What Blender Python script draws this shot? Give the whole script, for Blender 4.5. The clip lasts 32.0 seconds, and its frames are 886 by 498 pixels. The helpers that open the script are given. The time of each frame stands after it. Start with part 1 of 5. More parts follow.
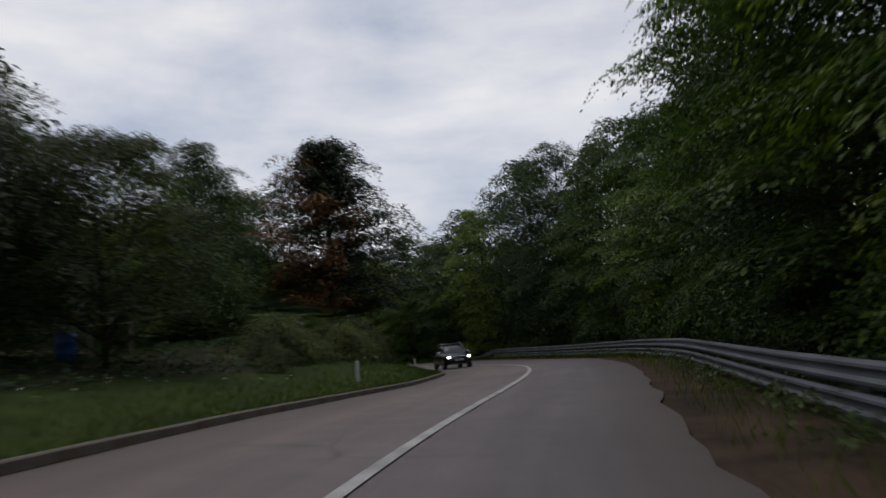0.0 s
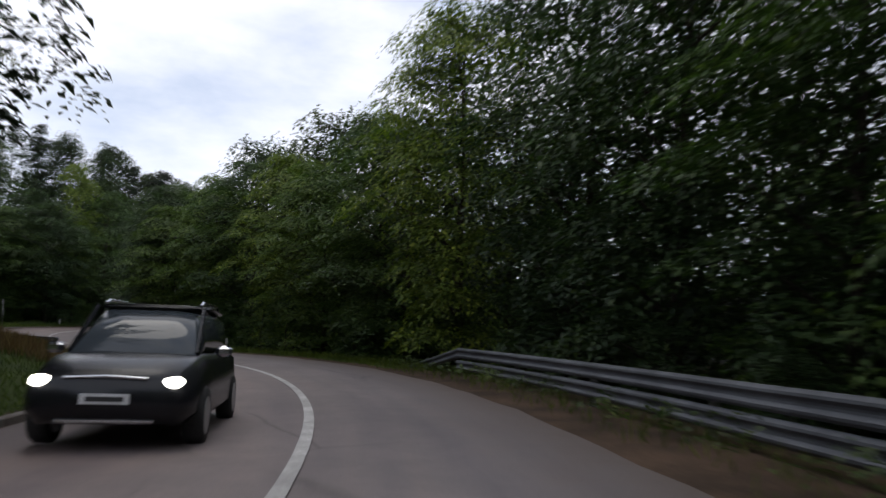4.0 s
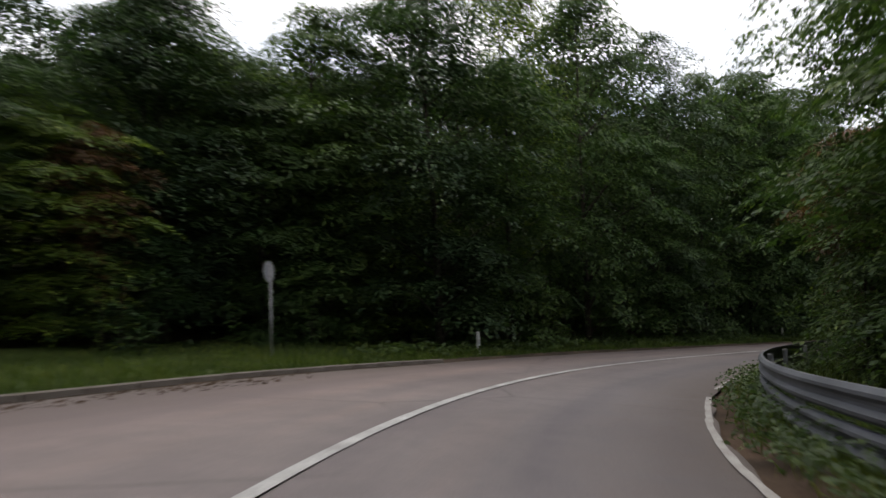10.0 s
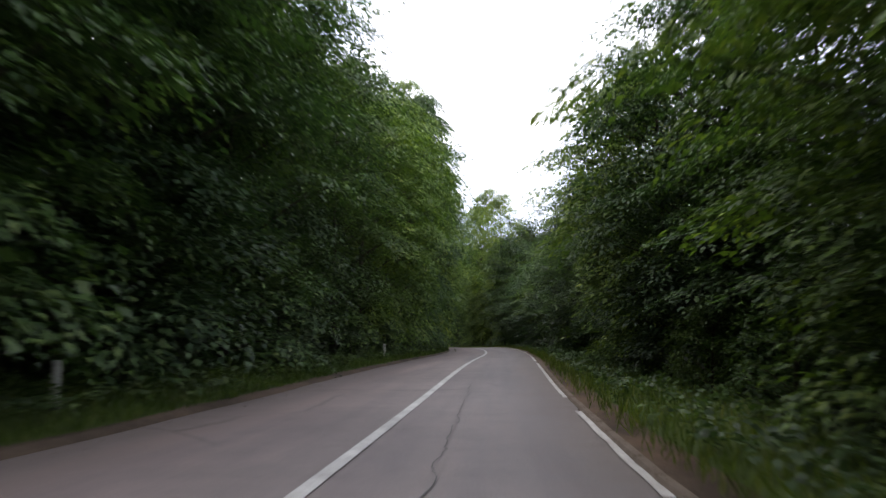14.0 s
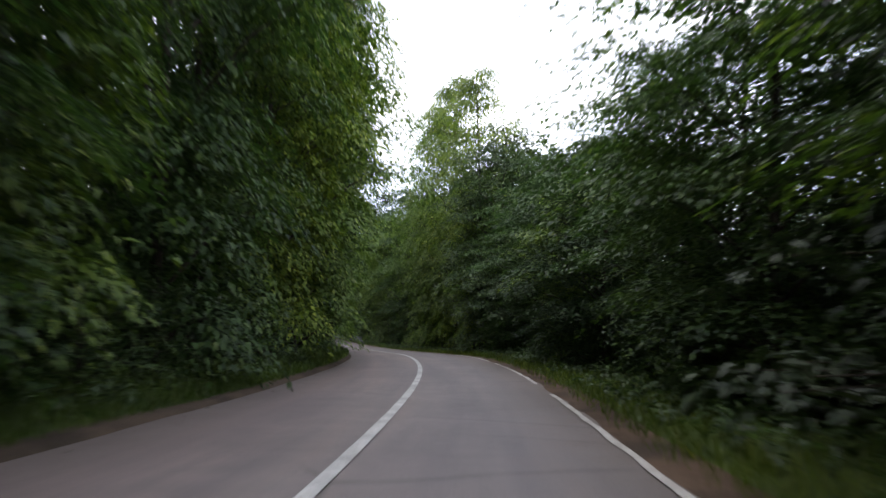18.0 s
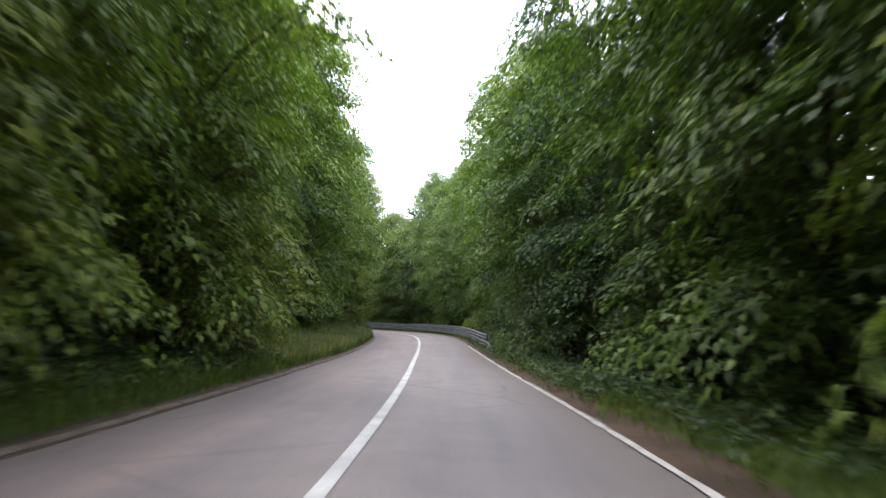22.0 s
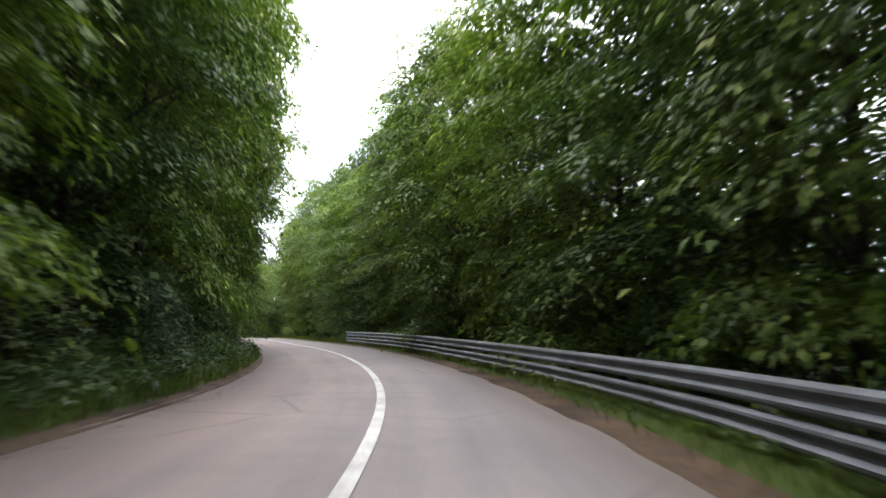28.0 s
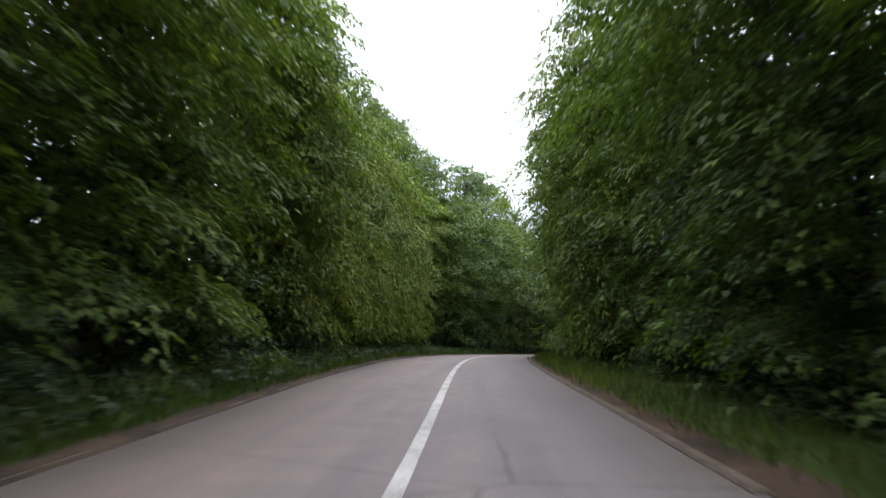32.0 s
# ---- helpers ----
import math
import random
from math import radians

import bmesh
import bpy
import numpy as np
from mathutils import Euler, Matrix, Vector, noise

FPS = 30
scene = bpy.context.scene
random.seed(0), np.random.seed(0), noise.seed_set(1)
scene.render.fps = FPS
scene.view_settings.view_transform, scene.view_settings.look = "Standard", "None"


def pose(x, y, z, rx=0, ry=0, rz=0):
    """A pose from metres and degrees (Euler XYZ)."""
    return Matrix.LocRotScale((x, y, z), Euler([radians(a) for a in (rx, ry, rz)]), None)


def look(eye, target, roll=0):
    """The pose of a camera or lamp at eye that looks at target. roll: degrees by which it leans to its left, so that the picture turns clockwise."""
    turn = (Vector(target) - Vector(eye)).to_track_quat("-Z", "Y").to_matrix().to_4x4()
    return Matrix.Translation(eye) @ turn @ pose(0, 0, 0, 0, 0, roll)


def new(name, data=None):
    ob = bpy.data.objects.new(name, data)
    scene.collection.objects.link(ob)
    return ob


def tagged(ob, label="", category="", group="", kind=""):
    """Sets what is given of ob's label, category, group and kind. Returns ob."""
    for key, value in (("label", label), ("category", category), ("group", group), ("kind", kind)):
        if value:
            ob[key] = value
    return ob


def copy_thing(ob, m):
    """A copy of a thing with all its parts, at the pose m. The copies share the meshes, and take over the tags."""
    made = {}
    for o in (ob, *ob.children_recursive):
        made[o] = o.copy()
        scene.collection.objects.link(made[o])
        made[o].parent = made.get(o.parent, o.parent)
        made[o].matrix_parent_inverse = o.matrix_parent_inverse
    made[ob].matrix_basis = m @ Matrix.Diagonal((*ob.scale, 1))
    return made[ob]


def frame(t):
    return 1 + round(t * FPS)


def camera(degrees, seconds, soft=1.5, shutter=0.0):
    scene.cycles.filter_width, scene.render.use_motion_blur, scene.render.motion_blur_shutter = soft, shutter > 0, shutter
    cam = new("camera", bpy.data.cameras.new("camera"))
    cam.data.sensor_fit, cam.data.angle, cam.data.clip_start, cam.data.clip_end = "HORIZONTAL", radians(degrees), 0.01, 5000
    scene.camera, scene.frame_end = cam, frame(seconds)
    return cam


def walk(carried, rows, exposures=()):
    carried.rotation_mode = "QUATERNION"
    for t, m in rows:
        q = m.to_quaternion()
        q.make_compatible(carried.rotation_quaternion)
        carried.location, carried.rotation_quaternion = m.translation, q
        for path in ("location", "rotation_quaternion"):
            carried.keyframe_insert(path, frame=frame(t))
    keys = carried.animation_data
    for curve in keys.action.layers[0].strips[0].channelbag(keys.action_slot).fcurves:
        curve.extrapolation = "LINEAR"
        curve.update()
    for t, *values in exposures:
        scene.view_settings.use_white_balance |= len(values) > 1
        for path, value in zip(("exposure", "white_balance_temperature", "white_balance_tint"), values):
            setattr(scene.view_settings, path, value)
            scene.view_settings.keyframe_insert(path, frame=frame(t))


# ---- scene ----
cam = camera(62.42, 32.0, 1.5, 0.5)
# seconds, place, tilt up, lean, heading
ROWS = [
    (0.0, pose(1.637, 0.000, 1.147, 93.445, 3.869, 5.508)),
    (0.5, pose(1.675, 5.621, 0.804, 93.333, 3.018, 2.367)),
    (1.0, pose(1.941, 11.306, 0.427, 93.407, 1.912, 0.019)),
    (1.5, pose(2.349, 16.783, 0.053, 93.137, 0.635, -1.890)),
    (2.0, pose(2.761, 21.673, -0.286, 92.711, -0.428, -3.001)),
    (2.5, pose(2.998, 26.239, -0.617, 92.345, -1.814, -1.479)),
    (3.0, pose(3.092, 30.756, -0.967, 92.177, -2.300, 0.717)),
    (3.5, pose(2.949, 35.334, -1.340, 92.105, -2.442, 4.045)),
    (4.0, pose(2.454, 40.062, -1.747, 92.206, -2.544, 8.537)),
    (4.5, pose(1.505, 45.011, -2.183, 92.303, -2.635, 13.771)),
    (5.0, pose(0.005, 50.259, -2.652, 92.537, -2.463, 19.471)),
    (5.5, pose(-2.097, 55.573, -3.118, 92.587, -2.135, 25.961)),
    (6.0, pose(-4.652, 60.570, -3.555, 92.158, -2.259, 32.246)),
    (6.5, pose(-7.710, 65.306, -3.997, 92.853, -2.432, 37.585)),
    (7.0, pose(-11.122, 69.672, -4.443, 92.878, -1.879, 42.725)),
    (7.5, pose(-14.986, 73.917, -4.896, 93.111, -1.411, 47.344)),
    (8.0, pose(-19.198, 78.088, -5.335, 93.309, -0.970, 49.595)),
    (8.5, pose(-23.536, 82.118, -5.748, 93.329, -0.352, 50.180)),
    (9.0, pose(-28.105, 86.299, -6.159, 93.236, 0.365, 48.986)),
    (9.5, pose(-32.032, 90.301, -6.520, 93.086, 1.395, 45.908)),
    (10.0, pose(-35.307, 94.247, -6.834, 93.385, 2.057, 41.558)),
    (10.5, pose(-38.193, 98.419, -7.120, 93.306, 2.577, 36.058)),
    (11.0, pose(-40.584, 102.756, -7.403, 93.282, 2.458, 29.682)),
    (11.5, pose(-42.480, 107.169, -7.659, 93.401, 2.127, 22.841)),
    (12.0, pose(-43.843, 111.889, -7.917, 93.744, 1.808, 16.010)),
    (12.5, pose(-44.651, 117.020, -8.204, 94.303, 1.465, 10.383)),
    (13.0, pose(-45.025, 122.482, -8.499, 94.457, 0.954, 5.543)),
    (13.5, pose(-45.057, 127.861, -8.776, 94.035, 0.596, 1.440)),
    (14.0, pose(-44.834, 132.962, -9.044, 94.060, 0.300, -0.828)),
    (14.5, pose(-44.509, 137.636, -9.287, 93.995, 0.252, -2.399)),
    (15.0, pose(-44.071, 142.517, -9.531, 94.218, 0.446, -3.534)),
    (15.5, pose(-43.556, 147.606, -9.757, 94.535, 0.789, -4.166)),
    (16.0, pose(-42.984, 152.926, -9.961, 94.602, 1.138, -4.215)),
    (16.5, pose(-42.378, 158.512, -10.186, 94.194, 1.262, -3.810)),
    (17.0, pose(-41.752, 164.410, -10.457, 93.894, 0.802, -3.535)),
    (17.5, pose(-41.159, 170.604, -10.782, 93.682, 0.084, -3.230)),
    (18.0, pose(-40.570, 176.870, -11.138, 93.703, -0.953, -2.703)),
    (18.5, pose(-40.006, 183.290, -11.496, 93.582, -1.773, -2.120)),
    (19.0, pose(-39.534, 189.616, -11.828, 93.868, -1.225, -1.227)),
    (19.5, pose(-39.260, 196.108, -12.145, 93.807, -0.853, 0.111)),
    (20.0, pose(-39.056, 202.580, -12.444, 93.759, -0.898, 2.365)),
    (20.5, pose(-39.149, 209.140, -12.756, 93.635, -1.055, 4.706)),
    (21.0, pose(-39.509, 215.612, -13.096, 93.351, -1.046, 7.086)),
    (21.5, pose(-40.104, 222.158, -13.492, 92.975, -0.870, 9.417)),
    (22.0, pose(-40.973, 228.597, -13.906, 93.157, -0.471, 11.282)),
    (22.5, pose(-42.032, 235.031, -14.293, 93.698, -0.101, 12.503)),
    (23.0, pose(-43.154, 241.362, -14.646, 93.716, -0.450, 13.595)),
    (23.5, pose(-44.351, 247.691, -14.985, 93.803, -0.349, 14.288)),
    (24.0, pose(-45.865, 254.060, -15.287, 93.929, -0.021, 14.411)),
    (24.5, pose(-47.208, 259.897, -15.544, 93.971, 0.670, 14.291)),
    (25.0, pose(-48.461, 265.487, -15.770, 94.112, 0.798, 14.539)),
    (25.5, pose(-49.684, 270.934, -15.968, 94.401, 0.567, 14.474)),
    (26.0, pose(-50.937, 276.303, -16.152, 94.483, 0.176, 14.801)),
    (26.5, pose(-52.323, 281.650, -16.332, 94.462, -0.244, 16.531)),
    (27.0, pose(-53.981, 287.002, -16.522, 94.182, -0.576, 19.811)),
    (27.5, pose(-55.997, 292.371, -16.733, 93.919, -0.678, 23.712)),
    (28.0, pose(-58.381, 297.805, -16.968, 94.036, -0.346, 27.356)),
    (28.5, pose(-61.100, 303.163, -17.209, 94.063, 0.035, 30.928)),
    (29.0, pose(-64.331, 308.653, -17.455, 94.350, 0.116, 34.194)),
    (29.5, pose(-67.919, 313.991, -17.683, 94.473, 0.036, 37.629)),
    (30.0, pose(-71.769, 319.011, -17.886, 94.517, -0.044, 40.814)),
    (30.5, pose(-75.933, 323.844, -18.078, 94.705, -0.074, 43.929)),
    (31.0, pose(-80.192, 328.417, -18.273, 94.690, 0.240, 46.708)),
    (31.5, pose(-84.678, 332.813, -18.491, 94.672, 0.552, 48.744)),
    (32.0, pose(-89.061, 337.020, -18.703, 94.460, 0.438, 49.706)),
]
# seconds, stops, white balance
EXPOSURES = [(0, -0.55, 6800, 10), (1.5, -0.35, 7000, 10), (4, 0.05, 6700, 10), (6, 0.1, 6550, 9), (9, 0.35, 6900, 8), (10, 0.62, 7200, 9), (11, 1.75, 7000, 9), (13, 1.4, 6800, 10), (17, 1.3, 6600, 10), (18.2, 1.55, 6600, 10), (19, 1.8, 6600, 10),
             (20, 2.15, 6600, 10), (23, 2.6, 6500, 10), (24, 2.3, 6500, 10), (25.5, 2.0, 6600, 10), (28, 2.6, 6800, 8), (30, 2.85, 6700, 8), (31, 2.75, 6600, 9), (32, 1.85, 6500, 10)]
walk(cam, ROWS, EXPOSURES)

# the road: bend (1/m) every 6 m, and grade, crossfall and half widths every 12 m along its middle line
S_FROM, S_TO = -12.0, 456.0
BENDS = [-0.011774, -0.011445, -0.010815, -0.009289, -0.003530, 0.002959, 0.008309, 0.010771, 0.015862, 0.017225, 0.017156, 0.018299, 0.019622, 0.019675, 0.015351, 0.011034, 0.005884, -0.000744, -0.008775, -0.014122, -0.017953, -0.022989, -0.026497, -0.025456, -0.017173, -0.011860, -0.009223, -0.004130, -0.001124, -0.000715, -0.000432, -0.000170, -0.001000, -0.000370, 0.001498, 0.002487, 0.002556, 0.004198, 0.005592, 0.006593, 0.006038, 0.007444, 0.007354, 0.004157, 0.002931, 0.002219, 0.001505, -0.000536, 0.000327, 0.001543, 0.000978, 0.002985, 0.008155, 0.010211, 0.009214, 0.009574, 0.010991, 0.010997, 0.009789, 0.008349, 0.006977, 0.006176, 0.003479, 0.001505, 0.001482, 0.000459, -0.001206, -0.002843, -0.005021, -0.007352, -0.008856, -0.009038, -0.008130, -0.006629, -0.004915, -0.003196, -0.001555, 0.000008, 0.001531]
GRADES = [-0.05399, -0.06266, -0.07283, -0.07438, -0.08552, -0.08689, -0.07781, -0.08204, -0.06986, -0.06049, -0.04985, -0.05241, -0.05877, -0.05331, -0.05219, -0.03763, -0.04820, -0.05706, -0.05192, -0.04647, -0.05075, -0.06445, -0.05523, -0.05060, -0.04320, -0.03427, -0.03305, -0.03919, -0.04034, -0.03374, -0.02961, -0.03635, -0.03140, -0.03502, -0.04376, -0.05558, -0.06343, -0.06536, -0.06460, -0.06307]
BANKS = [-0.0378, -0.0445, -0.0133, 0.0352, 0.0399, 0.0239, 0.0295, 0.0218, -0.0002, -0.0214, -0.0559, -0.0675, -0.0425, -0.0177, -0.0111, -0.0013, 0.0108, 0.0049, -0.0021, 0.0005, 0.0126, -0.0021, -0.0191, -0.0270, -0.0127, -0.0069, -0.0011, -0.0026, -0.0120, -0.0066, 0.0028, 0.0027, -0.0000, -0.0116, -0.0114, -0.0058, -0.0017, 0.0000, 0.0005, 0.0004]
S_WIDE = [-12, 0, 12, 24, 36, 48, 60, 72, 80, 84, 88, 93, 97, 100, 104, 107, 110, 113, 116, 121, 126, 132, 144, 156, 168, 180, 192, 204, 216, 228, 240, 252, 264, 276, 288, 300, 312, 324, 336, 348, 360, 372, 384, 396, 408, 420, 432, 444, 456]
LEFTS = [3.44, 3.60, 3.68, 3.70, 3.87, 4.02, 4.06, 3.98, 3.75, 4.10, 4.80, 6.30, 7.40, 8.20, 9.00, 8.70, 7.40, 5.70, 4.90, 4.10, 3.50, 3.37, 3.40, 3.34, 3.24, 3.11, 3.10, 3.10, 3.13, 3.07, 2.99, 3.01, 2.95, 2.93, 3.01, 3.17, 3.30, 3.33, 3.26, 3.24, 3.23, 3.21, 3.27, 3.24, 3.19, 3.14, 3.11, 3.09, 3.08]
RIGHTS = [2.78, 3.01, 3.25, 3.45, 3.48, 3.43, 3.48, 3.48, 3.33, 3.41, 3.74, 3.97, 3.84, 3.39, 2.95, 2.88, 2.92, 2.96, 3.07, 3.22, 3.25, 3.15, 3.14, 3.07, 2.98, 2.91, 2.97, 2.98, 2.79, 2.60, 2.58, 2.64, 2.70, 2.75, 2.78, 2.83, 2.86, 2.89, 2.91, 2.92]
LINE_FROM = 5.0
# slope of the ground beside the road, heights and setbacks of the trees, along the road
S_LEFT = [0, 20, 36, 55, 78, 92, 100, 118, 132, 150, 200, 260, 298, 312, 340, 356, 400]
RISE_LEFT = [0.1, 0.14, 0.26, 0.3, 0.3, 0.2, 0.06, 0.03, 0.06, 0.08, 0.08, 0.1, 0.2, 0.4, 0.4, 0.15, 0.1]
FAR_LEFT = [0.05, 0.05, 0.06, 0.1, 0.18, 0.26, 0.3, 0.32, 0.3, 0.18, 0.06, 0.06, 0.06, 0.06, 0.06, 0.06, 0.06]
S_RIGHT = [0, 60, 100, 150, 200, 280, 370, 400]
RISE_RIGHT = [-0.12, -0.1, -0.1, -0.05, -0.04, -0.12, -0.1, 0.0]
S_TREES = [0, 8, 24, 32, 50, 58, 75, 90, 104, 116, 122, 128, 140, 165, 190, 215, 235, 255, 280, 300, 325, 350, 375, 400, 440]
S_TOPS = [0, 8, 24, 32, 45, 55, 62, 70, 90, 140, 165, 190, 205, 236, 242, 255, 280, 300, 325, 350, 375, 400, 440]
H_LEFT = [6, 0.5, 0.5, 0.5, 4, 7, 10, 12, 11, 8.5, 6.5, 10.5, 15, 16, 17, 19, 18.5, 17, 17, 16.5, 17, 19, 18, 16, 16]
D_LEFT = [8, 6, 6, 9, 9, 9, 8, 8, 11, 9, 6, 3.6, 3.1, 2.9, 2.7, 2.2, 2.2, 2.7, 3.9, 4.0, 2.7, 2.4, 2.6, 4.4, 5.4]
H_RIGHT = [14, 14, 13.5, 12.5, 13.5, 16.5, 15.5, 13, 13.5, 11, 10.5, 10.5, 9.5, 9.5, 15, 15, 16, 19, 16.5, 17, 16, 15.5, 15]
D_RIGHT = [4.2, 4.2, 4.2, 4.2, 4.4, 4.4, 4.0, 3.8, 3.8, 4.2, 4.6, 4.6, 4.8, 4.2, 4.2, 4.0, 3.8, 3.8, 3.8, 3.6, 3.4, 3.5, 3.8, 3.9, 4.6]
OPEN = [(-11.5, 22, 4.5), (-8.0, 36.0, 4.5), (-44.5, 88, 10.5), (-37, 76, 5.0), (-50, 96, 8.0), (-52, 104, 6.0)]
CAR_S, CAR_OFF = 50.2, -2.1
# ---------------------------------------------------------------- world, sun
SUN_DIR = (-0.22, 0.2, 0.92)
world = bpy.data.worlds.new("sky")
scene.world = world
world.use_nodes = True
nt = world.node_tree
nt.nodes.clear()
w_out = nt.nodes.new("ShaderNodeOutputWorld")
w_bg = nt.nodes.new("ShaderNodeBackground")
w_sky = nt.nodes.new("ShaderNodeTexSky")
w_sky.sky_type = "NISHITA"
w_sky.sun_disc = False
w_sky.sun_elevation = math.atan2(SUN_DIR[2], math.hypot(SUN_DIR[0], SUN_DIR[1]))
w_sky.sun_rotation = math.atan2(SUN_DIR[0], SUN_DIR[1])
w_tc = nt.nodes.new("ShaderNodeTexCoord")
w_map = nt.nodes.new("ShaderNodeMapping")
w_map.inputs["Scale"].default_value = (1.5, 1.5, 4.0)
w_n1 = nt.nodes.new("ShaderNodeTexNoise")
w_n1.inputs["Scale"].default_value = 1.7
w_n1.inputs["Detail"].default_value = 7
w_n1.inputs["Roughness"].default_value = 0.55
w_n1.inputs["Distortion"].default_value = 0.15
w_ramp = nt.nodes.new("ShaderNodeValToRGB")
w_ramp.color_ramp.elements[0].position = 0.33
w_ramp.color_ramp.elements[0].color = (4.3, 5.0, 6.6, 1)
w_ramp.color_ramp.elements[1].position = 0.66
w_ramp.color_ramp.elements[1].color = (9.0, 9.1, 9.7, 1)
w_mix = nt.nodes.new("ShaderNodeMixRGB")
w_mix.inputs[0].default_value = 0.88
nt.links.new(w_tc.outputs["Generated"], w_map.inputs["Vector"])
nt.links.new(w_map.outputs[0], w_n1.inputs["Vector"])
nt.links.new(w_n1.outputs["Fac"], w_ramp.inputs[0])
nt.links.new(w_sky.outputs[0], w_mix.inputs[1])
nt.links.new(w_ramp.outputs[0], w_mix.inputs[2])
# the cloud is thinner towards the horizon
w_sep = nt.nodes.new("ShaderNodeSeparateXYZ")
w_up = nt.nodes.new("ShaderNodeMapRange")
w_up.inputs["From Min"].default_value = 0.1
w_up.inputs["From Max"].default_value = 0.9
w_up.inputs["To Min"].default_value = 1.2
w_up.inputs["To Max"].default_value = 1.0
w_mul = nt.nodes.new("ShaderNodeVectorMath")
w_mul.operation = "SCALE"
nt.links.new(w_tc.outputs["Generated"], w_sep.inputs[0])
nt.links.new(w_sep.outputs["Z"], w_up.inputs["Value"])
nt.links.new(w_mix.outputs[0], w_mul.inputs[0])
nt.links.new(w_up.outputs[0], w_mul.inputs["Scale"])
nt.links.new(w_mul.outputs[0], w_bg.inputs["Color"])
w_bg.inputs["Strength"].default_value = 0.12
nt.links.new(w_bg.outputs[0], w_out.inputs[0])

sun_data = bpy.data.lights.new("sun", "SUN")
sun_data.energy = 0.7
sun_data.angle = radians(40)
sun_data.color = (1.0, 0.96, 0.9)
sun = new("sun", sun_data)
sun.matrix_world = look((0, 0, 60), (-SUN_DIR[0], -SUN_DIR[1], 60 - SUN_DIR[2]))


# ---------------------------------------------------------------- materials
def material(name):
    m = bpy.data.materials.new(name)
    m.use_nodes = True
    return m, m.node_tree, m.node_tree.nodes["Principled BSDF"]


def node(t, kind, **values):
    n = t.nodes.new(kind)
    for key, value in values.items():
        n.inputs[key].default_value = value
    return n


def ramp(t, fac, stops):
    r = t.nodes.new("ShaderNodeValToRGB")
    while len(r.color_ramp.elements) < len(stops):
        r.color_ramp.elements.new(0.5)
    for e, (p, c) in zip(r.color_ramp.elements, stops):
        e.position = p
        e.color = (*c, 1)
    t.links.new(fac, r.inputs[0])
    return r.outputs[0]


def mixed(t, fac, a, b, mode="MIX"):
    m = t.nodes.new("ShaderNodeMixRGB")
    m.blend_type = mode
    for i, v in enumerate((fac, a, b)):
        if isinstance(v, (float, int)):
            m.inputs[i].default_value = v
        elif isinstance(v, tuple):
            m.inputs[i].default_value = (*v, 1)
        else:
            t.links.new(v, m.inputs[i])
    return m.outputs[0]


def surface(name, a, b, scale=3.0, rough=0.8, metal=0.0, bump=0.15, fine=60.0, detail=5.0):
    """Two colours mixed by coarse noise, darkened by fine noise, with fine relief."""
    m, t, p = material(name)
    tc = node(t, "ShaderNodeTexCoord")
    n1 = node(t, "ShaderNodeTexNoise", Scale=scale, Detail=detail)
    n2 = node(t, "ShaderNodeTexNoise", Scale=fine, Detail=3.0)
    t.links.new(tc.outputs["Object"], n1.inputs["Vector"])
    t.links.new(tc.outputs["Object"], n2.inputs["Vector"])
    c = ramp(t, n1.outputs["Fac"], [(0.35, a), (0.65, b)])
    g = ramp(t, n2.outputs["Fac"], [(0.3, (0.72, 0.72, 0.72)), (0.7, (1.1, 1.1, 1.1))])
    t.links.new(mixed(t, 1.0, c, g, "MULTIPLY"), p.inputs["Base Color"])
    p.inputs["Roughness"].default_value = rough
    p.inputs["Metallic"].default_value = metal
    p.inputs["Specular IOR Level"].default_value = 0.12 if rough > 0.9 else 0.5
    bp = node(t, "ShaderNodeBump", Strength=bump, Distance=0.02)
    t.links.new(n2.outputs["Fac"], bp.inputs["Height"])
    t.links.new(bp.outputs[0], p.inputs["Normal"])
    return m


def leaf_material(name, dark, light, tip, through_light=0.35, rough=0.55):
    """Leaves: colour varies from leaf to leaf and from tree to tree; light passes through them."""
    m, t, p = material(name)
    geo = node(t, "ShaderNodeNewGeometry")
    obj = node(t, "ShaderNodeObjectInfo")
    tc = node(t, "ShaderNodeTexCoord")
    n1 = node(t, "ShaderNodeTexNoise", Scale=0.45, Detail=2.0)
    t.links.new(tc.outputs["Object"], n1.inputs["Vector"])
    c = ramp(t, geo.outputs["Random Per Island"], [(0.0, dark), (0.75, light), (1.0, tip)])
    patch = ramp(t, n1.outputs["Fac"], [(0.35, (0.62, 0.68, 0.7)), (0.7, (1.25, 1.2, 1.0))])
    c = mixed(t, 1.0, c, patch, "MULTIPLY")
    tree = ramp(t, obj.outputs["Random"], [(0.0, (0.72, 0.8, 0.85)), (0.5, (1.0, 1.0, 1.0)), (1.0, (1.25, 1.15, 0.85))])
    c = mixed(t, 1.0, c, tree, "MULTIPLY")
    t.links.new(c, p.inputs["Base Color"])
    p.inputs["Roughness"].default_value = rough
    p.inputs["Specular IOR Level"].default_value = 0.28
    tr = t.nodes.new("ShaderNodeBsdfTranslucent")
    t.links.new(mixed(t, 1.0, c, (1.1, 1.25, 0.6), "MULTIPLY"), tr.inputs["Color"])
    ms = t.nodes.new("ShaderNodeMixShader")
    ms.inputs[0].default_value = through_light
    t.links.new(p.outputs[0], ms.inputs[1])
    t.links.new(tr.outputs[0], ms.inputs[2])
    t.links.new(ms.outputs[0], t.nodes["Material Output"].inputs["Surface"])
    return m


